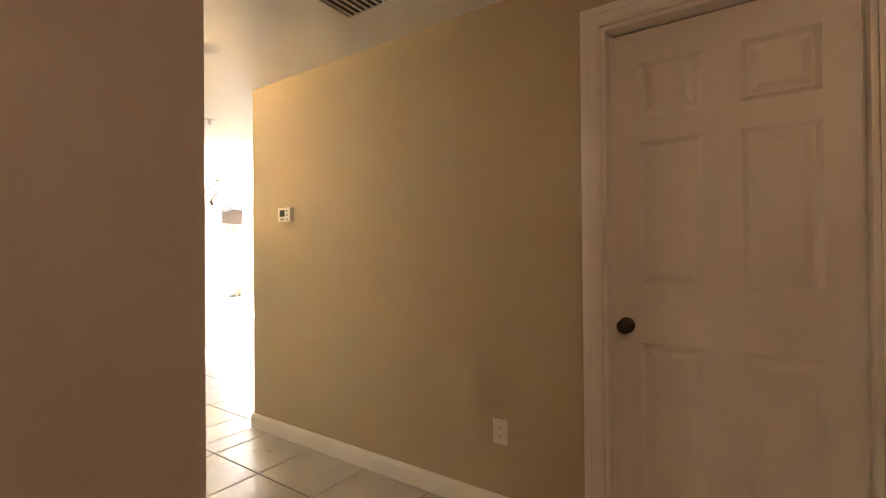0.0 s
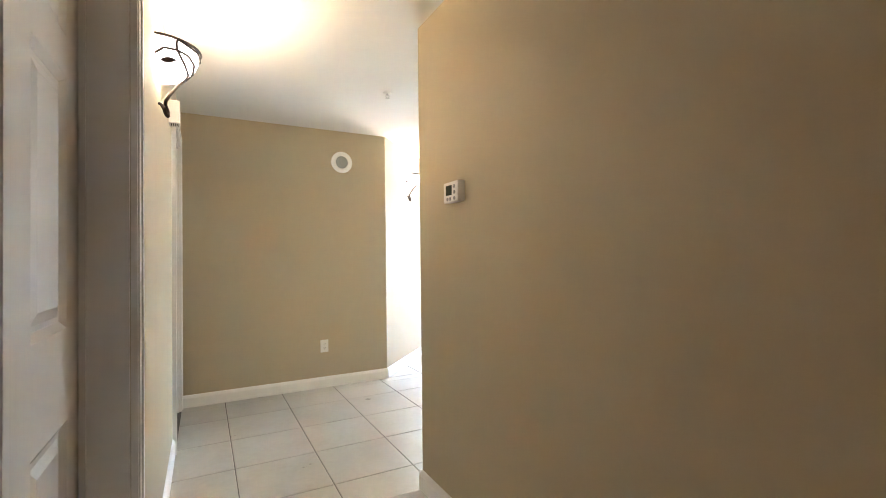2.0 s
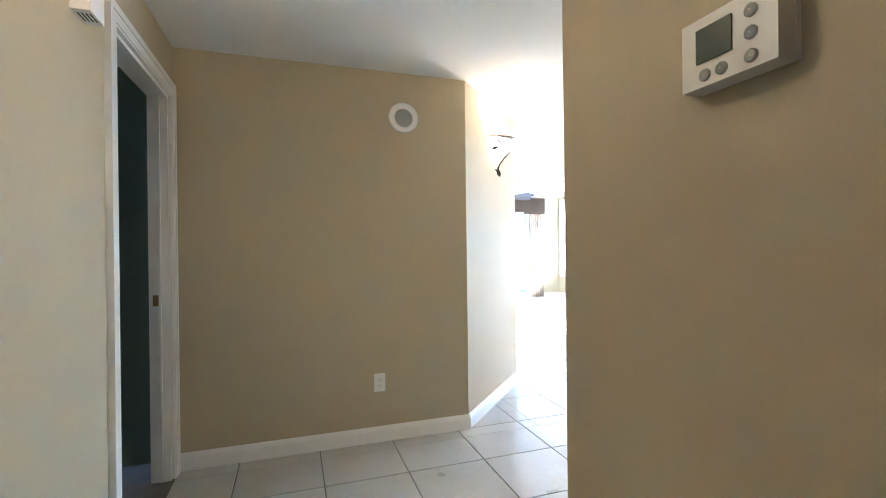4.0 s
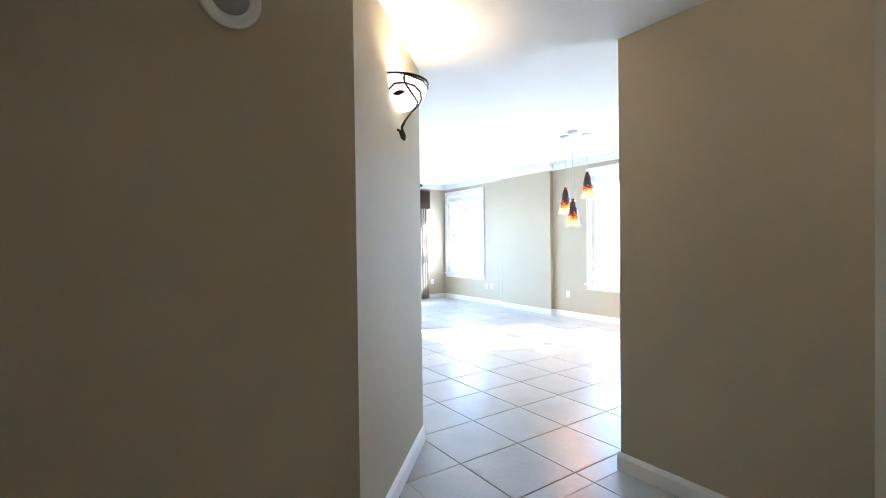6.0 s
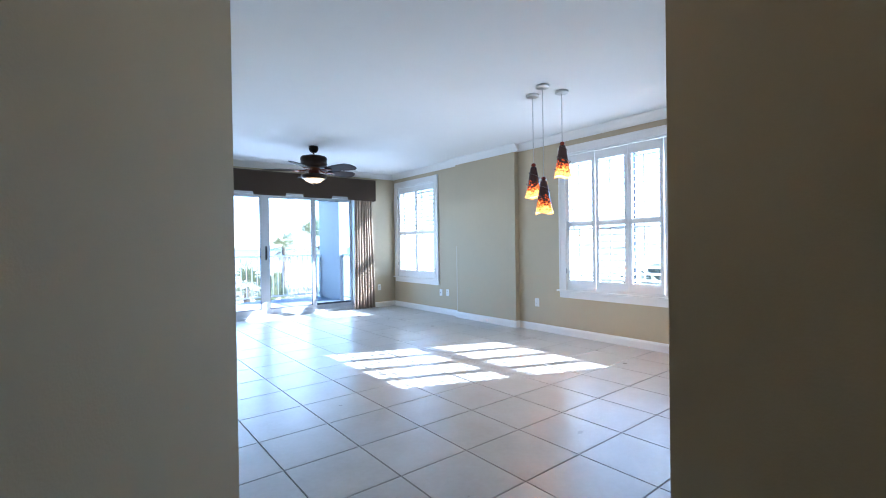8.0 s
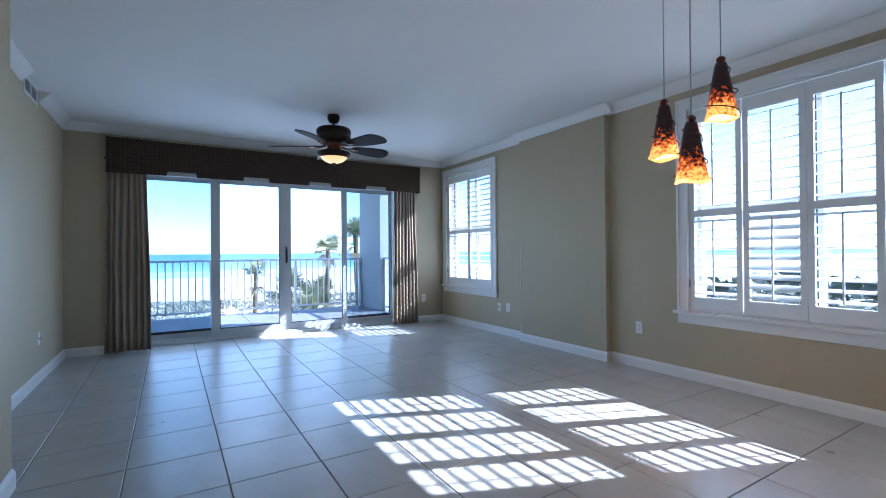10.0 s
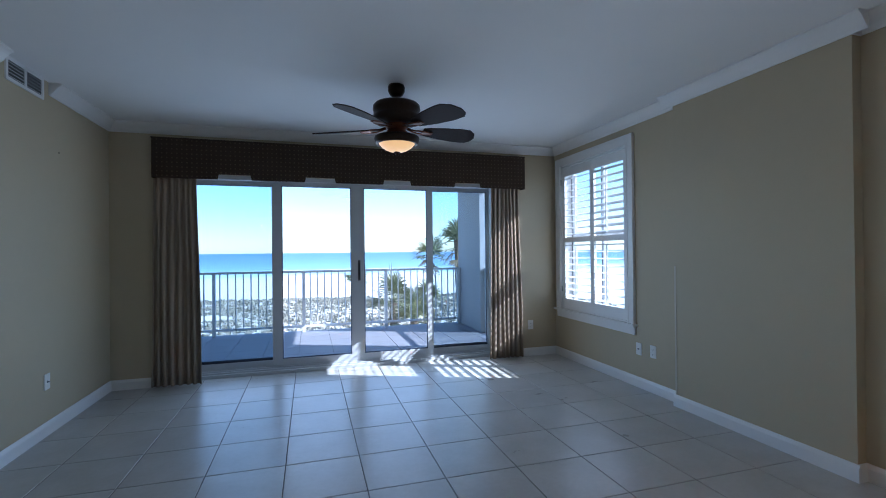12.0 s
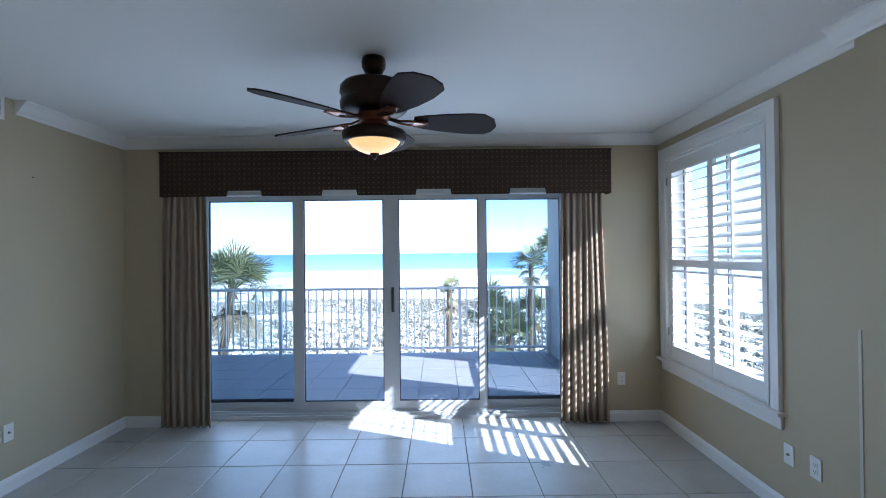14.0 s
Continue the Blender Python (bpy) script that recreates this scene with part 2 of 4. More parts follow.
structure("ceiling_living_room", [(XW - 0.2, -7.6, LR_H, 0.2, 0.2, LR_H + 0.1)], CEIL, "smooth white painted living room ceiling", "ceiling")

# hall ceiling: lower, ending on a slanted edge towards the living room
bm = bmesh.new()
ring = [(-9.4, -13.6), (-3.9, -13.6), (-3.9, Y_S), (-4.628, -6.40), (-5.46, -7.265), (-5.5, -7.0), (-9.4, -7.0)]
lo = [bm.verts.new((x, y, HALL_H)) for x, y in ring]
hi = [bm.verts.new((x, y, LR_H + 0.2)) for x, y in ring]
bm.faces.new(lo)
bm.faces.new(hi)
for i in range(len(ring)):
    j = (i + 1) % len(ring)
    bm.faces.new((lo[i], lo[j], hi[j], hi[i]))
tagged(solid("ceiling_hall", bm, CEIL), "lower white painted hall ceiling", "ceiling", kind="structure")
FLOOR = structure("floor", [(-9.4, -13.6, -0.2, 0.2, 0.34, -0.004)], GROUT, "floor of large glazed beige tiles with grey grout", "floor")

# ---- trim: baseboards, crown, casings ----
def run_of(name, runs, profile, mat, label, category="trim"):
    bm = bmesh.new()
    for a, b, side in runs:
        extrude_profile(bm, profile, a, b, side)
    return tagged(solid(name, bm, mat), label, category, kind="structure")


BASE = [(0, 0), (0.016, 0), (0.016, 0.075), (0.011, 0.088), (0.006, 0.097), (0, 0.10)]
dg = (Vector(DIAG_B) - Vector(DIAG_A)).normalized()
dn = Vector((dg.y, -dg.x, 0))
hd = Vector((0.711, 0.703, 0))
E_, W_, N_, S_ = (1, 0, 0), (-1, 0, 0), (0, 1, 0), (0, -1, 0)
run_of("baseboard_living_room", [
    ((0, Y_S, 0), (0, -3.41, 0), W_), ((-0.075, -3.426, 0), (-0.075, -2.064, 0), W_), ((0, -2.08, 0), (0, 0, 0), W_),
    ((-0.075, -3.41, 0), (0, -3.41, 0), S_), ((-0.075, -2.08, 0), (0, -2.08, 0), N_),
    ((-0.78, 0, 0), (0, 0, 0), S_), ((XW, 0, 0), (-4.40, 0, 0), S_), ((XW, -3.5, 0), (XW, 0, 0), E_),
    ((XW2, -6.40, 0), (XW2, -3.50, 0), E_), ((XW, -3.5, 0), (XW2, -3.5, 0), N_), ((-3.92, Y_S, 0), (0, Y_S, 0), N_)],
    BASE, TRIM, "white painted moulded baseboard of the living room")
run_of("baseboard_hall", [
    ((X_C, Y_SPK, 0), (-5.452, Y_SPK, 0), S_), ((*DIAG_A, 0), (*DIAG_B, 0), dn), ((-3.92, -8.46, 0), (-3.92, -7.38, 0), W_),
    ((-4.86, -9.39, 0), (-3.92, -8.46, 0), Vector((-0.703, 0.711, 0))), ((-6.09, -9.39, 0), (-4.86, -9.39, 0), N_),
    ((X_T, -11.78, 0), (X_T, -9.375, 0), W_), ((X_T, -13.48, 0), (X_T, -12.79, 0), W_),
    ((X_C, -9.99, 0), (X_C, -8.26, 0), E_), ((-9.28, -11.03, 0), (-7.27, -11.03, 0), S_)],
    BASE, TRIM, "white painted moulded baseboard of the hall")
CROWN = [(0, 0), (0, -0.098), (0.012, -0.098), (0.018, -0.085), (0.034, -0.070), (0.058, -0.036), (0.074, -0.020), (0.086, -0.012), (0.086, 0)]
Zc = LR_H
run_of("crown_moulding", [
    ((0, Y_S, Zc), (0, -3.41, Zc), W_), ((-0.075, -3.496, Zc), (-0.075, -1.994, Zc), W_), ((0, -2.08, Zc), (0, 0, Zc), W_),
    ((-0.075, -3.41, Zc), (0, -3.41, Zc), S_), ((-0.075, -2.08, Zc), (0, -2.08, Zc), N_),
    ((XW, 0, Zc), (0, 0, Zc), S_), ((XW, -1.07, Zc), (XW, 0, Zc), E_), ((XW, -3.5, Zc), (XW, -1.66, Zc), E_),
    ((XW2, -6.40, Zc), (XW2, -3.50, Zc), E_), ((XW, -3.5, Zc), (XW2, -3.5, Zc), N_), ((-3.92, Y_S, Zc), (0, Y_S, Zc), N_)],
    CROWN, TRIM, "white painted crown moulding, broken off at the air vent")


def casing(name, x, y0, y1, head, out, depth, label, south=True):
    """Door lining and moulded casing round an opening in a wall that faces along x."""
    bm = bmesh.new()
    w = 0.078
    for k, (o, t) in enumerate(((0.0, 0.016), (0.010, 0.020), (0.049, 0.024))):
        i, j = o, (w if k == 2 else (0.014 if k == 0 else 0.05))
        xo = x + out * t
        x0, x1 = min(x, xo), max(x, xo)
        if south:
            box(bm, x0, y0 - j, 0, x1, y0 - i, head + j)
        box(bm, x0, y1 + i, 0, x1, y1 + j, head + j)
        box(bm, x0, y0 - i, head + i, x1, y1 + i, head + j)
    xi = x - out * depth
    a, b = min(x, xi) + 0.001, max(x, xi) - 0.001
    box(bm, a, y0, 0, b, y0 + 0.018, head)
    box(bm, a, y1 - 0.018, 0, b, y1, head)
    box(bm, a, y0 + 0.018, head - 0.018, b, y1 - 0.018, head)
    xs = x - out * (depth - 0.05)
    box(bm, min(xs, xs + out * 0.012), y0 + 0.018, 0, max(xs, xs + out * 0.012), y0 + 0.03, head - 0.018)
    box(bm, min(xs, xs + out * 0.012), y1 - 0.03, 0, max(xs, xs + out * 0.012), y1 - 0.018, head - 0.018)
    return tagged(solid(name, bm, TRIM), label, "door frame", kind="structure")


casing("door_frame_1", X_T, -12.70, -11.86, 2.18, -1, 0.135, "white moulded door casing in the hall")
casing("door_frame_2", X_C, -10.95, -10.07, 2.13, 1, 0.155, "white moulded door casing in the corridor", False)
casing("door_frame_3", X_C, -8.18, -7.36, 2.13, 1, 0.10, "white moulded casing of an open doorway")

# ---- six-panel doors ----
KNOB = material("aged_bronze_knob", (0.10, 0.075, 0.05), 0.3, metal=0.9, vary=0.3, scale=30)
BRASS = material("brass_strike", (0.30, 0.22, 0.10), 0.35, metal=1.0, vary=0.2, scale=20)


def panel_door(name, x, y0, y1, head, out, knob_y, label):
    door = tagged(empty(name, pose(x, (y0 + y1) / 2, 0)), label, "door", kind="structure")
    w, h, t = (y1 - y0) / 2 - 0.021, head - 0.022, 0.034
    bm = bmesh.new()
    rows = [(0.25 * h / 2.16, 0.873 * h / 2.16), (1.094 * h / 2.16, 1.70 * h / 2.16), (1.80 * h / 2.16, 2.025 * h / 2.16)]
    cols = [(-w + 0.105, -0.063), (0.063, w - 0.105)]
    xs0, xs1 = (0, -out * t)
    a, b = min(xs0, xs1), max(xs0, xs1)
    # stiles and rails
    for y_a, y_b in ((-w, cols[0][0]), (cols[0][1], cols[1][0]), (cols[1][1], w)):
        box(bm, a, y_a, 0.008, b, y_b, h)
    edges = [0.008] + [v for r in rows for v in r] + [h]
    for za, zb in zip(edges[::2], edges[1::2]):
        for ya, yb in cols:
            box(bm, a, ya, za, b, yb, zb)
    part("door_leaf", bm, DOORP, door)
    for za, zb in rows:
        for ya, yb in cols:
            bm = bmesh.new()
            steps = [(0.0, 0.0), (0.018, 0.011), (0.03, 0.011), (0.055, 0.004)]
            rings = []
            for ins, dep in steps:
                xx = -out * dep
                rings.append([bm.verts.new((xx, y, z)) for y, z in ((ya + ins, za + ins), (yb - ins, za + ins), (yb - ins, zb - ins), (ya + ins, zb - ins))])
            for r0, r1 in zip(rings, rings[1:]):
                for i in range(4):
                    bm.faces.new((r0[i], r0[(i + 1) % 4], r1[(i + 1) % 4], r1[i]))
            bm.faces.new(rings[-1])
            part("door_panel", bm, DOORP, door, smooth=False)
    if knob_y is not None:
        bm = bmesh.new()
        m = Matrix.Translation((0, knob_y - (y0 + y1) / 2, 0.94)) @ pose(0, 0, 0, 0, 90 * out, 0)
        lathe(bm, [(0.001, 0.0), (0.033, 0.0), (0.033, 0.006), (0.026, 0.010), (0.012, 0.013), (0.011, 0.03), (0.02, 0.036), (0.029, 0.046), (0.030, 0.055), (0.025, 0.064), (0.012, 0.068), (0.001, 0.069)], 24, m)
        part("door_knob", bm, KNOB, door, "round aged bronze knob", smooth=True)
    return door


panel_door("door_1", -5.995, -12.70, -11.86, 2.18, -1, -11.935, "closed white six-panel door with a bronze knob")
panel_door("door_2", -7.375, -10.95, -10.07, 2.13, 1, -10.87, "closed white six-panel corridor door")
bm = bmesh.new()
box(bm, -7.345, -7.3815, 0.965, -7.315, -7.377, 1.025)
tagged(solid("strike_plate", bm, BRASS, bevel=0.001), "small brass strike plate on the door jamb", "strike plate")

# ---- windows with plantation shutters ----
SHUT = material("white_shutter_paint", (0.80, 0.80, 0.79), 0.4, vary=0.02, scale=5)
BLACK = material("black_plastic", (0.02, 0.02, 0.022), 0.4)
# near-black for rubber seals, and for strips where shade is painted in
GASKET_AND_SHADE = material("dark_gasket_and_shade", (0.03, 0.04, 0.07), 0.5)
HINGE = material("grey_hinge", (0.30, 0.30, 0.31), 0.4, metal=0.8)


def shuttered_window(name, y0, y1, leaves, tilts, mullions, s, label):
    """y0 south, y1 north: outer edges of the casing."""
    win = tagged(empty(name, pose(0, (y0 + y1) / 2, 0)), label, "window", kind="structure")
    yc = (y0 + y1) / 2
    a, b = y0 - yc, y1 - yc
    zb, zt, w = 0.61, 2.50, 0.10
    bm = bmesh.new()
    for t, i, j in ((0.020, 0, w), (0.028, 0.0015, 0.022), (0.026, w - 0.016, w - 0.0015)):
        box(bm, -t, a + i, zb, 0.0, a + j, zt - i)
        box(bm, -t, b - j, zb, 0.0, b - i, zt - i)
        box(bm, -t, a + j, zt - j, 0.0, b - j, zt - i)
    part("window_casing", bm, TRIM, win)
    bm = bmesh.new()
    box(bm, -0.055, a - 0.025, zb - 0.022, 0.0, b + 0.025, zb)
    extrude_profile(bm, [(0, -0.022), (0, -0.108), (0.014, -0.108), (0.02, -0.03), (0.03, -0.022)], (0, a, zb), (0, b, zb), (-1, 0, 0))
    part("window_sill", bm, TRIM, win, bevel=0.003)
    # lining of the reveal
    bm = bmesh.new()
    box(bm, 0.001, a + w, zb, 0.199, a + w + 0.012, zt - w)
    box(bm, 0.001, b - w - 0.012, zb, 0.199, b - w, zt - w)
    box(bm, 0.001, a + w, zt - w - 0.012, 0.199, b - w, zt - w)
    box(bm, 0.040, a + w, zb, 0.199, b - w, zb + 0.06)
    part("window_lining", bm, TRIM, win)
    # outer sash frame and panes
    bm = bmesh.new()
    for y in mullions:
        box(bm, 0.13, y - yc - 0.028, zb + 0.06, 0.18, y - yc + 0.008, zt - w - 0.012)
    for z, hh in ((zb + 0.085, 0.022), (1.515, 0.048), (zt - w - 0.035, 0.022)):
        box(bm, 0.135, a + w + 0.012, z - hh, 0.175, b - w - 0.012, z + hh)
    part("window_frame", bm, ALU, win, "white sash frame behind the shutters")
    # one side of each mullion in near-black: its backlit shade, as colour
    for y in mullions:
        bm = bmesh.new()
        box(bm, 0.134, y - yc + 0.008, zb + 0.06, 0.176, y - yc + 0.028, zt - w - 0.012)
        part("mullion_seal", bm, GASKET_AND_SHADE, win, "dark strip for the backlit side of the mullion")
    for ya, yb in zip(mullions, mullions[1:]):
        for za, zb2 in ((zb + 0.107, 1.467), (1.563, zt - w - 0.057)):
            bm = bmesh.new()
            box(bm, 0.152, ya - yc + 0.028, za, 0.158, yb - yc - 0.028, zb2)
            p = part("pane", bm, PANE, win)
            p.visible_shadow = False
    # fixed shutter frame that closes the gaps at the sides
    bm = bmesh.new()
    box(bm, 0.0, a + w, zb, 0.034, leaves[0][0] - yc - s - 0.0015, zt - w)
    box(bm, 0.0, leaves[-1][1] - yc + s + 0.0015, zb, 0.034, b - w, zt - w)
    box(bm, 0.0, leaves[0][0] - yc - s - 0.0015, 2.380, 0.034, leaves[-1][1] - yc + s + 0.0015, zt - w)
    box(bm, 0.004, leaves[0][0] - yc - s - 0.0015, zb, 0.034, leaves[-1][1] - yc + s + 0.0015, 0.6225)
    part("shutter_frame", bm, SHUT, win)
    # shutter leaves
    for (ya, yb), (tilt_lo, tilt_hi) in zip(leaves, tilts):
        ya, yb = ya - yc, yb - yc
        bm = bmesh.new()
        box(bm, 0.004, ya - s, 0.625, 0.032, ya, 2.372)
        box(bm, 0.004, yb, 0.625, 0.032, yb + s, 2.372)
        for za, zb2 in ((0.625, 0.742), (1.443, 1.503), (2.266, 2.372)):
            box(bm, 0.004, ya, za, 0.032, yb, zb2)
        leaf = part("shutter", bm, SHUT, win, bevel=0.002)
        for z0, z1, tilt, count in ((0.742, 1.443, tilt_lo, 9), (1.503, 2.266, tilt_hi, 10)):
            pitch = (z1 - z0) / count
            me = None
            for k in range(count):
                if me is None:
                    bm = bmesh.new()
                    prof = [(-0.033, 0.0), (-0.02, 0.0035), (0.0, 0.005), (0.02, 0.0035), (0.033, 0.0), (0.02, -0.0035), (0.0, -0.005), (-0.02, -0.0035)]
                    r0 = [bm.verts.new((u, ya - (ya + yb) / 2 + 0.002, v)) for u, v in prof]
                    r1 = [bm.verts.new((u, yb - (ya + yb) / 2 - 0.002, v)) for u, v in prof]
                    for i in range(8):
                        bm.faces.new((r0[i], r0[(i + 1) % 8], r1[(i + 1) % 8], r1[i]))
                    bm.faces.new(r0[::-1])
                    bm.faces.new(r1)
                    me = mesh_from(bm, "louvre", SHUT, smooth=False)
                ob = new("louvre", me)
                ob.parent = leaf
                ob.matrix_local = pose(0.018, (ya + yb) / 2, z0 + pitch * (k + 0.5), 0, -tilt + 0.8 * math.sin(k * 5.1 + ya * 9), 0)
            bm = bmesh.new()
            box(bm, -0.024, (ya + yb) / 2 - 0.006, z0 + 0.03, -0.012, (ya + yb) / 2 + 0.006, z1 - 0.035)
            part("tilt_rod", bm, SHUT, leaf)
    for y in (a + w + 0.006, b - w - 0.006):
        for z in (0.86, 2.20):
            bm = bmesh.new()
            tube(bm, [(-0.006, y, z - 0.035), (-0.006, y, z + 0.035)], 0.006, 8)
            part("hinge", bm, HINGE, win)
    return win


shuttered_window("window_1", -6.065, -4.147, [(-5.915, -5.586), (-5.49, -5.16), (-5.071, -4.732), (-4.637, -4.295)],
                 [(17, 19), (19, 20), (37.4, 20), (20, 18)], [-5.95, -5.144, -4.27], 0.043,
                 "wide white window with four plantation shutter leaves, louvres open")
shuttered_window("window_2", -1.503, -0.065, [(-1.335, -0.835), (-0.762, -0.235)], [(10, 37.4), (12, 22)], [-1.385, -0.82, -0.215], 0.035,
                 "white corner window with two plantation shutter leaves, louvres open")

# ---- sliding glass doors ----
slider = tagged(empty("window_3", pose(0, 0, 0)), "four-leaf sliding glass door in white aluminium, closed", "sliding door", kind="structure")
bm = bmesh.new()
box(bm, -4.40, 0.15, 2.155, -0.78, 0.32, 2.20)
box(bm, -4.40, 0.15, 0.0, -4.365, 0.32, 2.155)
box(bm, -0.825, 0.15, 0.0, -0.78, 0.32, 2.155)
part("frame", bm, ALU, slider, bevel=0.003)
bm = bmesh.new()
for y0, y1, h in ((0.125, 0.335, 0.035), (0.15, 0.162, 0.055), (0.205, 0.217, 0.06), (0.26, 0.272, 0.06), (0.31, 0.325, 0.05)):
    box(bm, -4.365, y0, -0.003, -0.825, y1, h)
part("threshold", bm, ALU, slider)
for i, (xa, xb, yf, sa, sb, rail) in enumerate(((-4.372, -3.42, 0.265, 0.04, 0.055, 0.07), (-3.485, -2.53, 0.21, 0.105, 0.072, 0.085),
                                                (-2.53, -1.60, 0.21, 0.078, 0.072, 0.085), (-1.66, -0.815, 0.265, 0.07, 0.04, 0.07))):
    bm = bmesh.new()
    z0, z1, y0, y1 = 0.055, 2.158, yf, yf + 0.042
    box(bm, xa, y0, z0, xa + sa, y1, z1)
    box(bm, xb - sb, y0, z0, xb, y1, z1)
    box(bm, xa + sa, y0, z0, xb - sb, y1, z0 + rail)
    box(bm, xa + sa, y0, z1 - 0.045, xb - sb, y1, z1)
    leaf = part("door_leaf", bm, ALU, slider, bevel=0.002)
    bm = bmesh.new()
    g0, g1, h0, h1 = xa + sa, xb - sb, z0 + rail, z1 - 0.045
    # outer leaves get a deeper bottom strip: the shaded track, painted dark
    for q in ((g0, h0, g0 + 0.009, h1), (g1 - 0.009, h0, g1, h1), (g0, h0, g1, h0 + (0.032 if i in (0, 3) else 0.012)), (g0, h1 - 0.009, g1, h1)):
        box(bm, q[0], yf + 0.012, q[1], q[2], yf + 0.030, q[3])
    part("gasket", bm, GASKET_AND_SHADE, leaf)
    bm = bmesh.new()
    box(bm, g0, yf + 0.017, h0, g1, yf + 0.025, h1)
    part("pane", bm, SCREENED_GLASS if i in (0, 3) else SLIDER_GLASS, leaf).visible_shadow = False
    if i in (2, 3):
        bm = bmesh.new()
        hx = xa + 0.018
        tube(bm, [(hx, yf, 1.03), (hx, yf - 0.035, 1.045), (hx, yf - 0.04, 1.13), (hx, yf - 0.035, 1.215), (hx, yf, 1.23)], 0.011, 8)
        box(bm, hx - 0.014, yf - 0.006, 1.01, hx + 0.014, yf + 0.001, 1.25)
        part("handle", bm, BLACK, leaf, "black pull handle")

# ---- floor tiles ----
P, X0, Y0 = 0.462, -1.85, -1.26
G = 0.0055


def tile_mesh(name, w, d, h, mat):
    bm = bmesh.new()
    e = 0.0025
    rings = [[bm.verts.new((x, y, z)) for x, y in ((i, i), (w - i, i), (w - i, d - i), (i, d - i))] for i, z in ((0, -h), (0, -e), (e, 0))]
    for a, b in zip(rings, rings[1:]):
        for i in range(4):
            bm.faces.new((a[i], a[(i + 1) % 4], b[(i + 1) % 4], b[i]))
    bm.faces.new(rings[-1])
    return mesh_from(bm, name, mat)


def lay(parent, rects, x0, y0, p, top, thick, mat, skip=None):
    """Tiles on a grid, cut at the edges of the rooms' rectangles."""
    cache = {}
    for (ra, rb, rc, rd) in rects:
        for i in range(math.floor((ra - x0) / p), math.ceil((rc - x0) / p)):
            for j in range(math.floor((rb - y0) / p), math.ceil((rd - y0) / p)):
                a, b = max(x0 + i * p + G / 2, ra), max(y0 + j * p + G / 2, rb)
                c, d = min(x0 + (i + 1) * p - G / 2, rc), min(y0 + (j + 1) * p - G / 2, rd)
                if c - a < 0.02 or d - b < 0.02 or (skip and skip((a + c) / 2, (b + d) / 2)):
                    continue
                key = (round(c - a, 3), round(d - b, 3))
                if key not in cache:
                    cache[key] = tile_mesh("tile", c - a, d - b, thick, mat)
                ob = new("tile", cache[key])
                ob.parent = parent
                ob.location = (a, b, top)

# ---- valance and curtains ----
def fabric(name, dark, light, cell):
    """Woven upholstery: a fine grid of small pale squares on a dark ground."""
    m = material(name, dark, 0.95, vary=0.25, scale=8, bump=0.15, bump_scale=300, spec=0.1)
    n, l = m.node_tree.nodes, m.node_tree.links
    b = n["Principled BSDF"]
    old = b.inputs["Base Color"].links[0].from_socket
    tc = n.new("ShaderNodeTexCoord")
    sep = n.new("ShaderNodeSeparateXYZ")
    l.new(tc.outputs["Object"], sep.inputs[0])
    masks = []
    for axis in ("X", "Z"):
        mu = n.new("ShaderNodeMath")
        mu.operation = "MULTIPLY"
        mu.inputs[1].default_value = 1 / cell
        l.new(sep.outputs[axis], mu.inputs[0])
        fr = n.new("ShaderNodeMath")
        fr.operation = "PINGPONG"
        fr.inputs[1].default_value = 0.5
        l.new(mu.outputs[0], fr.inputs[0])
        gt = n.new("ShaderNodeMath")
        gt.operation = "GREATER_THAN"
        gt.inputs[1].default_value = 0.37
        l.new(fr.outputs[0], gt.inputs[0])
        masks.append(gt)
    both = n.new("ShaderNodeMath")
    both.operation = "MULTIPLY"
    l.new(masks[0].outputs[0], both.inputs[0])
    l.new(masks[1].outputs[0], both.inputs[1])
    mx = n.new("ShaderNodeMix")
    mx.data_type = "RGBA"
    l.new(both.outputs[0], mx.inputs["Factor"])
    l.new(old, mx.inputs["A"])
    mx.inputs["B"].default_value = (*light, 1)
    l.new(mx.outputs["Result"], b.inputs["Base Color"])
    return m


VALANCE = fabric("woven_valance_fabric", (0.062, 0.044, 0.033), (0.15, 0.115, 0.072), 0.045)
CURTAIN = material("tan_drapery_fabric", (0.37, 0.30, 0.225), 0.9, vary=0.15, scale=4, bump=0.2, bump_scale=350, spec=0.15)

val = tagged(empty("valance", pose(-2.53, 0, 2.115)), "brown woven fabric valance with notched lower edge", "valance")
bm = bmesh.new()
xa, xb, top = -2.05, 2.05, 0.40
notches = [(-3.957, -3.653), (-3.093, -2.788), (-2.238, -1.933), (-1.383, -1.067)]
outline = [(xa, 0.0)]
for na, nb in notches:
    na, nb = na + 2.515, nb + 2.515
    outline += [(na - 0.012, 0.0), (na, 0.052), (nb, 0.052), (nb + 0.012, 0.0)]
outline += [(xb, 0.0)]
pts = outline
fr_lo = [bm.verts.new((x, -0.110, z)) for x, z in pts]
fr_hi = [bm.verts.new((x, -0.110, top)) for x, z in pts]
bk_lo = [bm.verts.new((x, -0.090, z)) for x, z in pts]
bk_hi = [bm.verts.new((x, -0.090, top)) for x, z in pts]
for i in range(len(pts) - 1):
    for q in ((fr_lo[i], fr_lo[i + 1], fr_hi[i + 1], fr_hi[i]), (bk_lo[i + 1], bk_lo[i], bk_hi[i], bk_hi[i + 1]),
              (fr_lo[i + 1], fr_lo[i], bk_lo[i], bk_lo[i + 1]), (fr_hi[i], fr_hi[i + 1], bk_hi[i + 1], bk_hi[i])):
        bm.faces.new(q)
for i in (0, len(pts) - 1):
    bm.faces.new((fr_lo[i], fr_hi[i], bk_hi[i], bk_lo[i]))
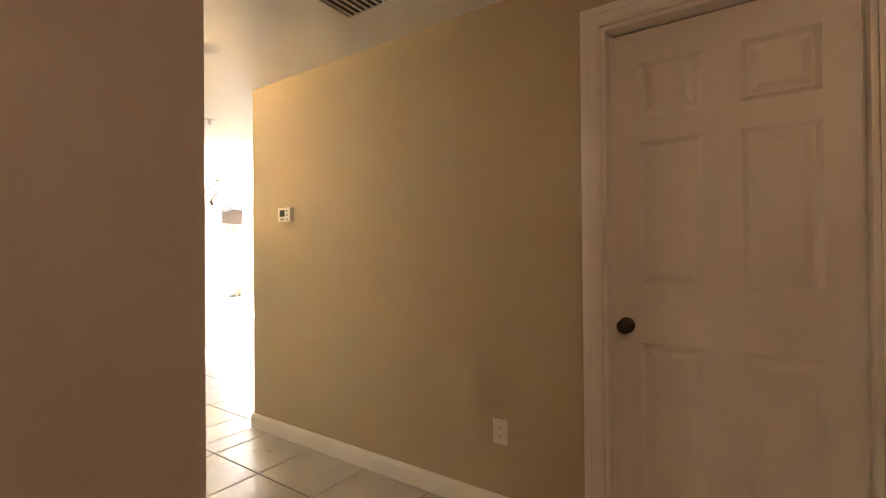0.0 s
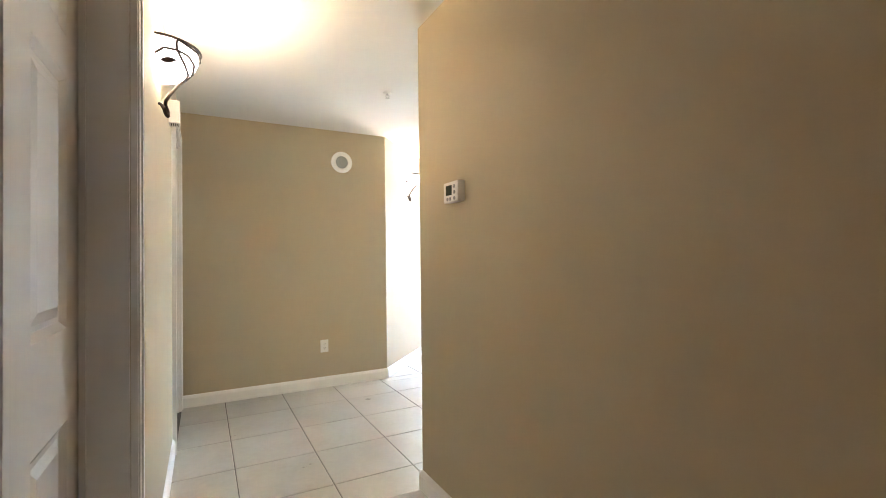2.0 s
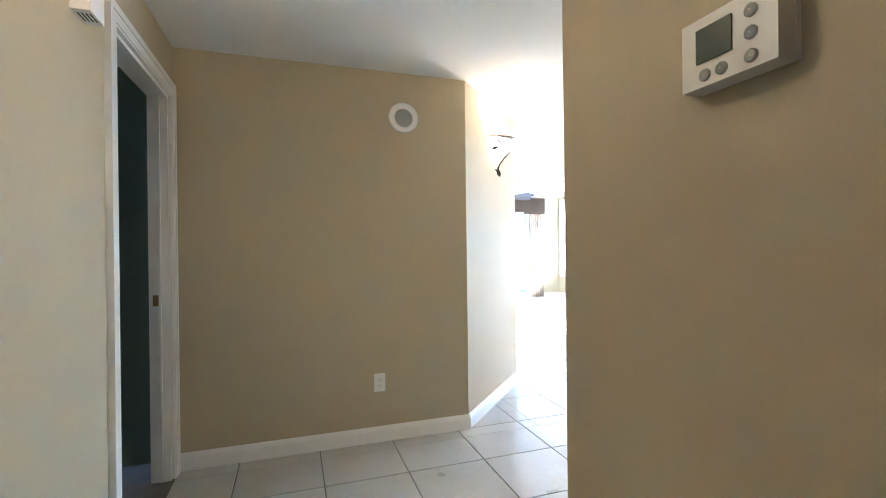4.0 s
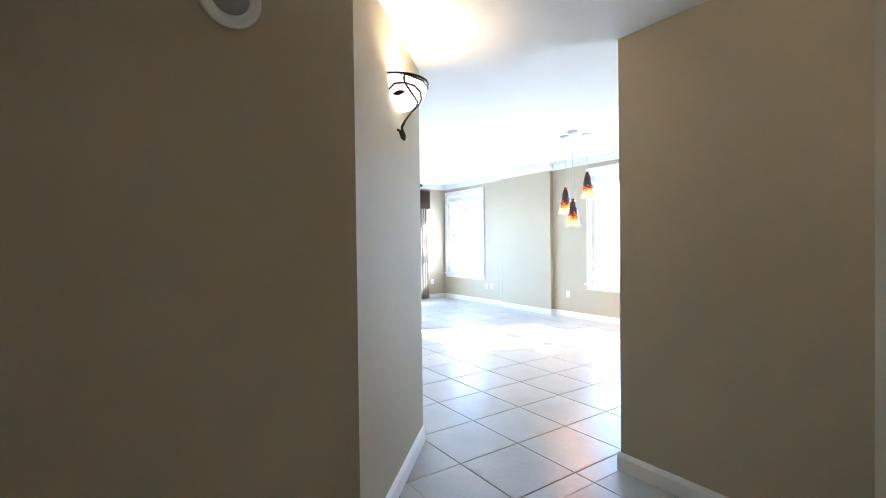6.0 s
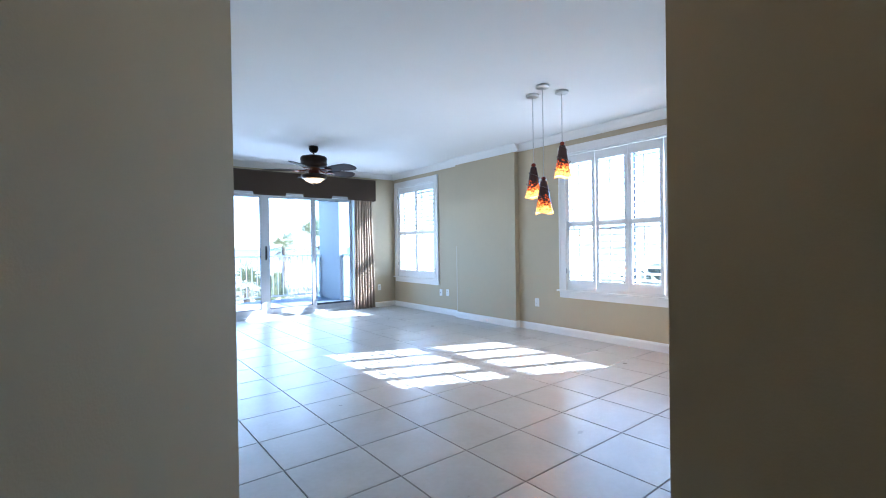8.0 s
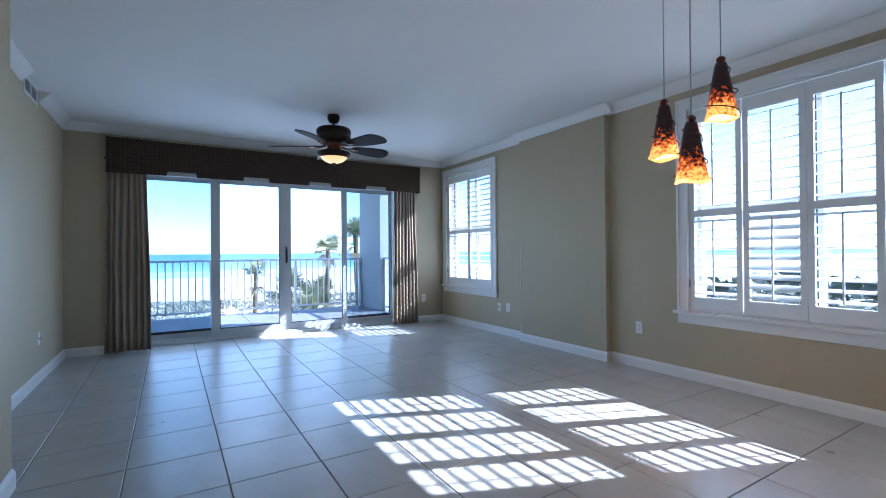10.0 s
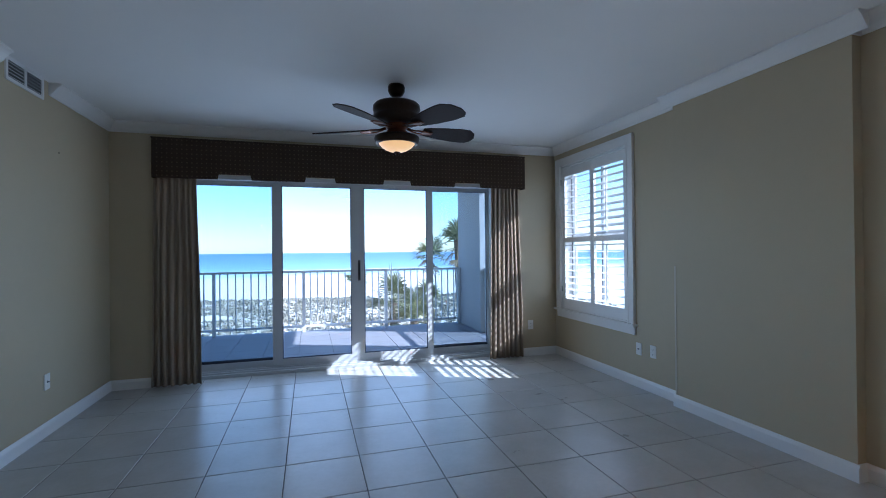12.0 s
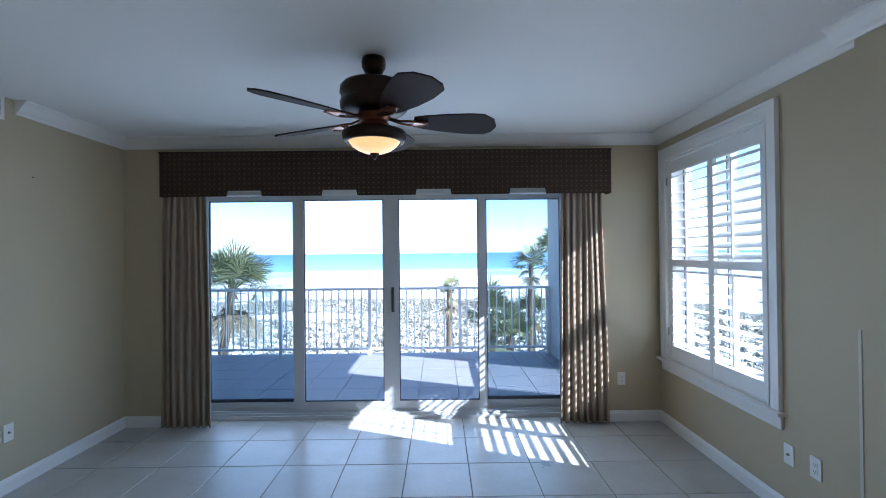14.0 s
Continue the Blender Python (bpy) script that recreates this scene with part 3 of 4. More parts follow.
part("front_panel", bm, VALANCE, val)
for x0, x1 in ((xa, xa + 0.022), (xb - 0.022, xb)):
    bm = bmesh.new()
    box(bm, x0, -0.090, 0.0, x1, -0.001, top)
    part("return_panel", bm, VALANCE, val)
bm = bmesh.new()
box(bm, xa + 0.022, -0.090, top - 0.02, xb - 0.022, -0.001, top)
part("top_board", bm, VALANCE, val)
bm = bmesh.new()
tube(bm, [(xa - 0.004, -0.113, top), (xb + 0.004, -0.113, top)], 0.006, 8)
part("welt", bm, VALANCE, val, "corded top edge")


def curtain(x0, x1, folds, seed, label):
    rnd = random.Random(seed)
    ob = tagged(empty("curtain", pose((x0 + x1) / 2, -0.045, 0)), label, "curtain", group="curtains at the sliding doors")
    w = x1 - x0
    nx, nz = folds * 10, 18
    bm = bmesh.new()
    amp = [0.024 * rnd.uniform(0.75, 1.2) for _ in range(folds + 1)]
    wid = np.cumsum([0] + [rnd.uniform(0.75, 1.25) for _ in range(folds)])
    wid = wid / wid[-1]
    grid = {}
    for side, off in ((0, 0.0), (1, 0.004)):
        for k in range(nz + 1):
            t = k / nz
            z = 0.012 + t * 2.25
            for i in range(nx + 1):
                f, u = divmod(i, 10)
                f0 = min(f, folds - 1)
                u = (i - f0 * 10) / 10
                s = wid[f0] + (wid[f0 + 1] - wid[f0]) * u
                narrow = 1.0 - 0.12 * t + 0.03 * math.sin(3 * t + seed)
                x = (s - 0.5) * w * narrow
                a = amp[f0] * (1 - 0.25 * t)
                y = -a * math.cos(2 * math.pi * u) + 0.006 * math.sin(5 * t + f0 * 1.7) - off
                x += 0.35 * a * math.sin(4 * math.pi * u) + 0.004 * math.sin(6 * t + f0)
                grid[side, k, i] = bm.verts.new((x, y, z))
        for k in range(nz):
            for i in range(nx):
                bm.faces.new((grid[side, k, i], grid[side, k, i + 1], grid[side, k + 1, i + 1], grid[side, k + 1, i]))
    for k in range(nz):
        for i in (0, nx):
            bm.faces.new((grid[0, k, i], grid[0, k + 1, i], grid[1, k + 1, i], grid[1, k, i]))
    for i in range(nx):
        for k in (0, nz):
            bm.faces.new((grid[0, k, i], grid[0, k, i + 1], grid[1, k, i + 1], grid[1, k, i]))
    part("drape", bm, CURTAIN, ob, smooth=True)
    bm = bmesh.new()
    tube(bm, [(-w / 2, 0, 2.285), (w / 2, 0, 2.285)], 0.012, 10)
    part("rod", bm, BRONZE, ob)
    return ob


curtain(-4.60, -4.155, 7, 1, "tan pleated floor-length curtain, drawn open")
curtain(-0.955, -0.515, 7, 2, "tan pleated curtain dappled with sunlight, drawn open")

# ---- ceiling fan ----
BLADE = material("dark_walnut_blade", (0.034, 0.016, 0.010), 0.6, spec=0.12, vary=0.5, scale=6, stretch=(1, 12, 1), bump=0.1, bump_scale=60)
COPPER = material("warm_copper_bronze", (0.20, 0.075, 0.04), 0.3, metal=0.9, vary=0.3, scale=20)
LIT = material("lit_amber_glass", (0.80, 0.62, 0.38), 0.4, vary=0.15, scale=9, emit=(1.0, 0.52, 0.17), strength=0.3)
fan = tagged(empty("ceiling_fan", pose(-2.405, -1.69, LR_H)), "dark bronze five-blade ceiling fan with lit amber bowl", "ceiling fan")
bm = bmesh.new()
lathe(bm, [(0.001, 0), (0.062, 0), (0.068, -0.02), (0.066, -0.05), (0.05, -0.08), (0.03, -0.092), (0.001, -0.094)], 28)
part("canopy", bm, BRONZE, fan, smooth=True)
bm = bmesh.new()
tube(bm, [(0, 0, -0.09), (0, 0, -0.145)], 0.013, 12)
part("downrod", bm, BRONZE, fan)
bm = bmesh.new()
lathe(bm, [(0.001, -0.130), (0.06, -0.132), (0.13, -0.140), (0.172, -0.152), (0.186, -0.168), (0.188, -0.20), (0.182, -0.206), (0.182, -0.245), (0.188, -0.251), (0.184, -0.285), (0.160, -0.305), (0.11, -0.315), (0.001, -0.317)], 40)
part("motor_housing", bm, BRONZE, fan, smooth=True)
bm = bmesh.new()
lathe(bm, [(0.09, -0.313), (0.092, -0.335), (0.075, -0.345), (0.072, -0.36), (0.082, -0.366), (0.082, -0.378), (0.07, -0.385), (0.072, -0.41), (0.09, -0.42)], 32)
part("light_neck", bm, COPPER, fan, smooth=True)
bm = bmesh.new()
lathe(bm, [(0.02, -0.405), (0.15, -0.405), (0.174, -0.412), (0.178, -0.425), (0.172, -0.455), (0.160, -0.470), (0.150, -0.472), (0.150, -0.462), (0.02, -0.45)], 40)
part("light_ring", bm, BRONZE, fan, smooth=True)
bm = bmesh.new()
lathe(bm, [(0.142, -0.466), (0.122, -0.490), (0.094, -0.510), (0.060, -0.524), (0.03, -0.530), (0.001, -0.531)], 36)
part("glass_bowl", bm, LIT, fan, "lit amber glass bowl", smooth=True)
bm = bmesh.new()
lathe(bm, [(0.001, -0.526), (0.026, -0.529), (0.026, -0.535), (0.012, -0.545), (0.013, -0.553), (0.006, -0.562), (0.001, -0.564)], 18)
part("finial", bm, BRONZE, fan, smooth=True)
for k in range(5):
    ang = 9 + 72 * k
    m = pose(0, 0, -0.345, 0, 0, ang)
    tiltm = m @ pose(0.2, 0, 0, -14, 0, 0)
    bm = bmesh.new()
    edge = [(0.02, -0.05), (0.08, -0.068), (0.20, -0.092), (0.34, -0.108), (0.41, -0.106), (0.475, -0.06), (0.505, 0.012),
            (0.488, 0.075), (0.45, 0.104), (0.34, 0.108), (0.20, 0.092), (0.08, 0.068), (0.02, 0.05)]
    lo = [bm.verts.new(tiltm @ Vector((x, y, -0.004))) for x, y in edge]
    hi = [bm.verts.new(tiltm @ Vector((x, y, 0.004))) for x, y in edge]
    bm.faces.new(lo[::-1])
    bm.faces.new(hi)
    for i in range(len(edge)):
        j = (i + 1) % len(edge)
        bm.faces.new((lo[i], lo[j], hi[j], hi[i]))
    blade = part("blade", bm, BLADE, fan, bevel=0.0015)
    bm = bmesh.new()
    for s in (-1, 1):
        tube(bm, [m @ Vector(p) for p in ((0.085, s * 0.012, 0.012), (0.14, s * 0.018, -0.004), (0.19, s * 0.038, -0.008), (0.25, s * 0.034, -0.010), (0.30, s * 0.010, -0.012))], 0.0065, 8)
    box(bm, 0.215, -0.03, -0.013, 0.30, 0.03, -0.006, m)
    part("blade_arm", bm, COPPER, blade)
fan_lamp = bpy.data.lights.new("fan_lamp", "POINT")
fan_lamp.energy, fan_lamp.color, fan_lamp.shadow_soft_size = 24, (1.0, 0.50, 0.22), 0.05
new("fan_lamp", fan_lamp).location = (-2.405, -1.69, LR_H - 0.40)

# ---- pendants ----
NICKEL = material("satin_nickel", (0.50, 0.50, 0.49), 0.3, metal=1.0)
BEAD = material("red_glass_bead", (0.25, 0.03, 0.015), 0.15, vary=0.4, scale=40, coat=0.5)


def amber_glass():
    """Black at the top, running down into glowing mottled amber."""
    m = bpy.data.materials.new("mottled_amber_glass")
    m.use_nodes = True
    n, l = m.node_tree.nodes, m.node_tree.links
    b = n["Principled BSDF"]
    tc, sep = n.new("ShaderNodeTexCoord"), n.new("ShaderNodeSeparateXYZ")
    l.new(tc.outputs["Object"], sep.inputs[0])
    no = n.new("ShaderNodeTexNoise")
    no.inputs["Scale"].default_value, no.inputs["Detail"].default_value = 55, 3
    l.new(tc.outputs["Object"], no.inputs["Vector"])
    hgt = n.new("ShaderNodeMapRange")
    hgt.inputs["From Min"].default_value, hgt.inputs["From Max"].default_value = 0.02, 0.24
    hgt.inputs["To Min"].default_value, hgt.inputs["To Max"].default_value = 0.25, -0.52
    l.new(sep.outputs["Z"], hgt.inputs["Value"])
    add = n.new("ShaderNodeMath")
    l.new(no.outputs["Fac"], add.inputs[0])
    l.new(hgt.outputs[0], add.inputs[1])
    r = n.new("ShaderNodeValToRGB")
    e = r.color_ramp.elements
    e[0].position, e[0].color = 0.36, (0.010, 0.005, 0.004, 1)
    e[1].position, e[1].color = 0.74, (1.0, 0.46, 0.08, 1)
    mid = e.new(0.50)
    mid.color = (0.35, 0.045, 0.008, 1)
    mid2 = e.new(0.62)
    mid2.color = (0.85, 0.20, 0.02, 1)
    l.new(add.outputs[0], r.inputs[0])
    l.new(r.outputs[0], b.inputs["Base Color"])
    l.new(r.outputs[0], b.inputs["Emission Color"])
    b.inputs["Emission Strength"].default_value = 0.36
    b.inputs["Roughness"].default_value = 0.15
    b.inputs["Specular IOR Level"].default_value = 0.25
    return m


AMBER = amber_glass()
for x, y, z, spin in ((-1.563, -5.018, 1.672, 10), (-1.69, -5.242, 1.502, 70), (-1.425, -5.255, 1.855, 205)):
    pen = tagged(empty("pendant_light", pose(x, y, z, 0, 0, spin)), "mottled amber glass cone pendant, lit, on thin rod", "pendant light", group="pendants by the dining window")
    bm = bmesh.new()
    prof = [(0.026, 0.300), (0.031, 0.285), (0.048, 0.19), (0.062, 0.10), (0.073, 0.035), (0.083, 0.0)]
    seg = 30
    for inner in (0, 1):
        rings = []
        for r, h in prof:
            rr = r - 0.004 * inner
            wave = max(0.0, 1 - h / 0.08)
            rings.append([bm.verts.new((rr * (1 + 0.05 * wave * math.cos(3 * a)) * math.cos(a), rr * (1 + 0.05 * wave * math.cos(3 * a)) * math.sin(a), h + 0.008 * wave * math.cos(3 * a + 1)))
                          for a in (2 * math.pi * i / seg for i in range(seg))])
        for p, q in zip(rings, rings[1:]):
            for i in range(seg):
                bm.faces.new((p[i], p[(i + 1) % seg], q[(i + 1) % seg], q[i]))
        if inner == 0:
            rim, cap = rings[-1], rings[0]
        else:
            for i in range(seg):
                bm.faces.new((rim[i], rim[(i + 1) % seg], rings[-1][(i + 1) % seg], rings[-1][i]))
    bm.faces.new(cap)
    part("shade", bm, AMBER, pen, smooth=True)
    bm = bmesh.new()
    pts = []
    for i in range(60):
        t = i / 59
        a, h = 2 * math.pi * 2.2 * t, 0.285 - 0.255 * t
        r = 0.031 + (0.076 - 0.031) * t + 0.006 + (0.012 if i in (12, 13, 14, 33, 34) else 0)
        pts.append((r * math.cos(a), r * math.sin(a), h))
    tube(bm, pts, 0.0032, 6)
    part("glass_thread", bm, BLACK, pen, "dark trailed thread wound round the cone")
    bm = bmesh.new()
    lathe(bm, [(0.001, 0.298), (0.012, 0.300), (0.021, 0.308), (0.023, 0.318), (0.020, 0.328), (0.010, 0.336), (0.001, 0.337)], 10)
    part("bead", bm, BEAD, pen)
    bm = bmesh.new()
    tube(bm, [(0, 0, 0.335), (0, 0, LR_H - z - 0.02)], 0.0035, 8)
    part("rod", bm, NICKEL, pen)
    bm = bmesh.new()
    lathe(bm, [(0.001, LR_H - z - 0.024), (0.05, LR_H - z - 0.024), (0.064, LR_H - z - 0.018), (0.064, LR_H - z), (0.001, LR_H - z)], 28)
    part("ceiling_cap", bm, NICKEL, pen, smooth=False)
    lp = bpy.data.lights.new("pendant_lamp", "POINT")
    lp.energy, lp.color, lp.shadow_soft_size = 2.5, (1.0, 0.60, 0.28), 0.02
    new("pendant_lamp", lp).location = (x, y, z + 0.06)

# ---- sconces ----
ALAB = material("lit_alabaster_glass", (0.85, 0.80, 0.70), 0.35, vary=0.08, scale=10, emit=(1.0, 0.80, 0.52), strength=0.28)


def sconce(m, watts):
    """Local y points out of the wall, x along it, z up; origin on the wall at the rim's height."""
    ob = tagged(empty("wall_sconce", m), "lit alabaster half-bowl sconce in a scrolling bronze vine frame", "wall sconce", group="hall sconces")
    bm = bmesh.new()
    prof = [(0.162, 0.0), (0.160, -0.03), (0.148, -0.065), (0.122, -0.10), (0.082, -0.127), (0.04, -0.140), (0.002, -0.143)]
    lathe(bm, prof, 28, arc=math.pi)
    lathe(bm, [(r - 0.004, z + 0.002) for r, z in prof[:-1]] + [(0.001, -0.14)], 28, arc=math.pi)
    part("glass_bowl", bm, ALAB, ob, "glowing alabaster glass bowl", smooth=True)

    def on_bowl(a, z, off=0.005):
        z0 = max(z, -0.142)
        for (r1, h1), (r2, h2) in zip(prof, prof[1:]):
            if h2 <= z0 <= h1:
                r = r2 + (r1 - r2) * (z0 - h2) / (h1 - h2)
                break
        a = radians(a)
        return Vector(((r + off) * math.cos(a), (r + off) * math.sin(a), z))

    bm = bmesh.new()
    tube(bm, [on_bowl(180 * i / 24, 0.0) for i in range(25)], 0.0065, 8)
    part("rim", bm, BRONZE, ob)
    vines = [
        [on_bowl(a, z) for a, z in ((0, -0.075), (12, -0.05), (30, -0.045), (50, -0.05), (70, -0.068), (90, -0.09), (110, -0.11))],
        [on_bowl(a, z) for a, z in ((30, 0.0), (28, -0.02), (30, -0.045), (50, -0.085), (80, -0.105), (110, -0.115))],
        [on_bowl(a, z) for a, z in ((135, -0.03), (100, -0.02), (70, -0.012), (40, -0.008), (30, -0.003))],
        [on_bowl(a, z) for a, z in ((170, -0.085), (150, -0.085), (130, -0.10), (112, -0.113))],
    ]
    tail = [on_bowl(110, -0.112), Vector((-0.02, 0.075, -0.147)), Vector((0.0, 0.06, -0.176)), Vector((0.012, 0.045, -0.204)), Vector((0.012, 0.03, -0.232)),
            Vector((0.002, 0.028, -0.246)), Vector((-0.010, 0.032, -0.256)), Vector((-0.014, 0.036, -0.274)), Vector((-0.006, 0.036, -0.293)), Vector((0.006, 0.03, -0.286)), Vector((0.008, 0.024, -0.264)), Vector((0.0, 0.012, -0.246)), Vector((0.0, 0.001, -0.241))]
    for v in vines:
        bm = bmesh.new()
        tube(bm, v, 0.0056, 8)
        part("vine", bm, BRONZE, ob)
    bm = bmesh.new()
    tube(bm, tail, [0.0065] * 4 + [0.0078] * 3 + [0.0095] * 4 + [0.007] * 2, 8)
    part("tail_scroll", bm, BRONZE, ob)
    for a0, z0 in ((150, -0.035), (20, -0.09)):
        c = on_bowl(a0, z0, 0.008)
        t, nrm = Vector((-math.sin(radians(a0)), math.cos(radians(a0)), 0)), Vector((math.cos(radians(a0)), math.sin(radians(a0)), 0))
        bm = bmesh.new()
        rows = [(-0.030, 0.002), (-0.015, 0.011), (0.0, 0.013), (0.016, 0.009), (0.032, 0.001)]
        up = [bm.verts.new(c + t * u + Vector((0, 0, w + u * 0.25)) + nrm * 0.003) for u, w in rows]
        dn_ = [bm.verts.new(c + t * u + Vector((0, 0, -w + u * 0.25)) + nrm * 0.003) for u, w in rows]
        upb = [bm.verts.new(v.co - nrm * 0.005) for v in up]
        dnb = [bm.verts.new(v.co - nrm * 0.005) for v in dn_]
        for i in range(4):
            bm.faces.new((up[i], up[i + 1], dn_[i + 1], dn_[i]))
            bm.faces.new((upb[i], upb[i + 1], dnb[i + 1], dnb[i]))
            bm.faces.new((up[i], up[i + 1], upb[i + 1], upb[i]))
            bm.faces.new((dn_[i], dn_[i + 1], dnb[i + 1], dnb[i]))
        part("leaf", bm, BRONZE, ob)
    lp = bpy.data.lights.new("sconce_lamp", "POINT")
    lp.energy, lp.color, lp.shadow_soft_size = watts, (1.0, 0.71, 0.42), 0.035
    new("sconce_lamp", lp).location = m @ Vector((0, 0.075, -0.02))
    return ob


s2 = Vector((*DIAG_A, 0)) + Vector((*dg, 0)) * 0.64
sconce(Matrix.Translation((X_C, -9.21, 2.16)) @ pose(0, 0, 0, 0, 0, -90), 0.40)
sconce(Matrix.Translation((s2.x, s2.y, 2.155)) @ pose(0, 0, 0, 0, 0, math.degrees(math.atan2(dn.y, dn.x)) - 90), 0.5)
sconce(Matrix.Translation((-4.42, -8.955, 2.17)) @ pose(0, 0, 0, 0, 0, 45), 0.2)

# warm fill for the foyer, built as an unseen flush ceiling light
FILL_GLASS = material("foyer_fill_glass", (0.85, 0.80, 0.70), 0.35, vary=0.08, scale=10, emit=(1.0, 0.70, 0.42), strength=0.05)
foyer = tagged(empty("foyer_fill_light", pose(-8.2, -12.9, HALL_H)), "unseen flush glass light added to give the foyer warm light", "ceiling light")
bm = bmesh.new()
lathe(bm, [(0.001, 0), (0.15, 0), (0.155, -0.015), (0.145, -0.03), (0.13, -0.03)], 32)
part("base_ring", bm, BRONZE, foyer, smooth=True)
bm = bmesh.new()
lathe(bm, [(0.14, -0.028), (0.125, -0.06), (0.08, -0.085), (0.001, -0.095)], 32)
part("glass_bowl", bm, FILL_GLASS, foyer, "glowing glass bowl", smooth=True)
# added fill that warms the first walls and door
lp = bpy.data.lights.new("foyer_fill_lamp", "POINT")
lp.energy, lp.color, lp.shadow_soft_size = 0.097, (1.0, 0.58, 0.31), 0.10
new("foyer_fill_lamp", lp).location = (-8.2, -12.9, HALL_H - 0.22)

# ---- wall plates and small fittings ----
PLATE = material("white_plastic", (0.78, 0.78, 0.76), 0.35)
SLOT = material("dark_slot", (0.03, 0.028, 0.025), 0.6)
GRILLE = material("grey_speaker_cloth", (0.36, 0.37, 0.37), 0.8, vary=0.2, scale=200)
LCD = material("grey_green_display", (0.07, 0.085, 0.07), 0.2)
BUTTON = material("grey_button", (0.32, 0.33, 0.34), 0.5)


def facing(x, y, z, out):
    """A pose whose local -y looks out of the wall along out."""
    return Matrix.Translation((x, y, z)) @ pose(0, 0, 0, 0, 0, math.degrees(math.atan2(out[1], out[0])) + 90)


def outlet(m, kind="duplex"):
    label = {"duplex": "white duplex wall outlet", "jack": "white wall plate with a single jack"}[kind]
    ob = tagged(empty("wall_outlet", m), label, "outlet")
    bm = bmesh.new()
    box(bm, -0.036, -0.007, -0.058, 0.036, 0.0, 0.058)
    part("cover_plate", bm, PLATE, ob, bevel=0.003)
    if kind == "duplex":
        for z in (-0.0195, 0.0195):
            bm = bmesh.new()
            box(bm, -0.0165, -0.010, z - 0.014, 0.0165, -0.006, z + 0.014)
            sock = part("socket", bm, PLATE, ob, bevel=0.003)
            bm = bmesh.new()
            box(bm, -0.0085, -0.0106, z - 0.003, -0.0060, -0.0099, z + 0.007)
            box(bm, 0.0060, -0.0106, z - 0.002, 0.0085, -0.0099, z + 0.006)
            box(bm, -0.0025, -0.0106, z - 0.011, 0.0025, -0.0099, z - 0.006)
            part("slots", bm, SLOT, sock)
    else:
        bm = bmesh.new()
        lathe(bm, [(0.001, 0.013), (0.005, 0.013), (0.0065, 0.006), (0.009, 0.0)], 14, pose(0, -0.007, 0, 90, 0, 0))
        part("jack", bm, HINGE, ob)
    return ob


outlet(facing(-6.086, Y_SPK, 0.388, (0, -1)))
outlet(facing(X_T, -11.378, 0.40, (-1, 0)))
outlet(facing(0, -3.743, 0.395, (-1, 0)))
outlet(facing(0, -1.545, 0.375, (-1, 0)), "jack")
outlet(facing(0, -1.734, 0.385, (-1, 0)))
outlet(facing(-0.37, 0, 0.395, (0, -1)))
outlet(facing(XW, -1.124, 0.40, (1, 0)), "jack")

th = tagged(empty("thermostat", facing(X_T, -9.79, 1.512, (-1, 0))), "white digital thermostat with a small grey display", "thermostat")
bm = bmesh.new()
box(bm, -0.062, -0.008, -0.044, 0.066, 0.0, 0.046)
part("back_plate", bm, PLATE, th, bevel=0.004)
bm = bmesh.new()
box(bm, -0.064, -0.034, -0.045, 0.064, -0.008, 0.045)
part("case", bm, PLATE, th, bevel=0.009)
bm = bmesh.new()
box(bm, -0.040, -0.0365, -0.014, 0.010, -0.033, 0.030)
part("display", bm, LCD, th, bevel=0.001)
for x, z in ((0.034, 0.022), (0.034, -0.004), (-0.028, -0.031), (-0.004, -0.031), (0.034, -0.031)):
    bm = bmesh.new()
    lathe(bm, [(0.008, 0.0), (0.008, 0.003), (0.006, 0.0045), (0.001, 0.0045)], 14, pose(x, -0.0335, z, 90, 0, 0))
    part("button", bm, BUTTON, th)

spk = tagged(empty("wall_speaker", facing(-5.905, Y_SPK, 2.14, (0, -1))), "round white wall speaker with a grey grille", "speaker")
bm = bmesh.new()
lathe(bm, [(0.102, 0.0), (0.102, 0.006), (0.094, 0.013), (0.070, 0.014), (0.060, 0.009), (0.060, 0.0)], 40, pose(0, 0, 0, 90, 0, 0))
part("ring", bm, PLATE, spk, smooth=True)
bm = bmesh.new()
lathe(bm, [(0.061, 0.004), (0.04, 0.010), (0.001, 0.012)], 32, pose(0, 0, 0, 90, 0, 0))
part("grille", bm, GRILLE, spk, smooth=True)

al = tagged(empty("alarm_box", facing(X_C, -8.47, 2.085, (1, 0))), "white plastic alarm sounder above the doorway", "alarm")
bm = bmesh.new()
box(bm, -0.055, -0.055, -0.065, 0.055, 0.0, 0.065)
part("case", bm, PLATE, al, bevel=0.006)
bm = bmesh.new()
for k in range(4):
    box(bm, -0.03, -0.047 + 0.011 * k, -0.0655, 0.03, -0.042 + 0.011 * k, -0.0645)
part("sound_slots", bm, SLOT, al)

sd = tagged(empty("smoke_detector", pose(-6.69, -9.71, HALL_H)), "round ivory smoke detector on the hall ceiling", "smoke detector")
IVORY = material("aged_ivory_plastic", (0.66, 0.60, 0.47), 0.45)
bm = bmesh.new()
lathe(bm, [(0.075, 0.0), (0.078, -0.012), (0.072, -0.022), (0.070, -0.034), (0.058, -0.044), (0.03, -0.047), (0.001, -0.047)], 36)
part("case", bm, IVORY, sd, smooth=True)
bm = bmesh.new()
box(bm, -0.012, -0.05, -0.0485, 0.012, -0.044, -0.0465)
part("test_button", bm, SLOT, sd)

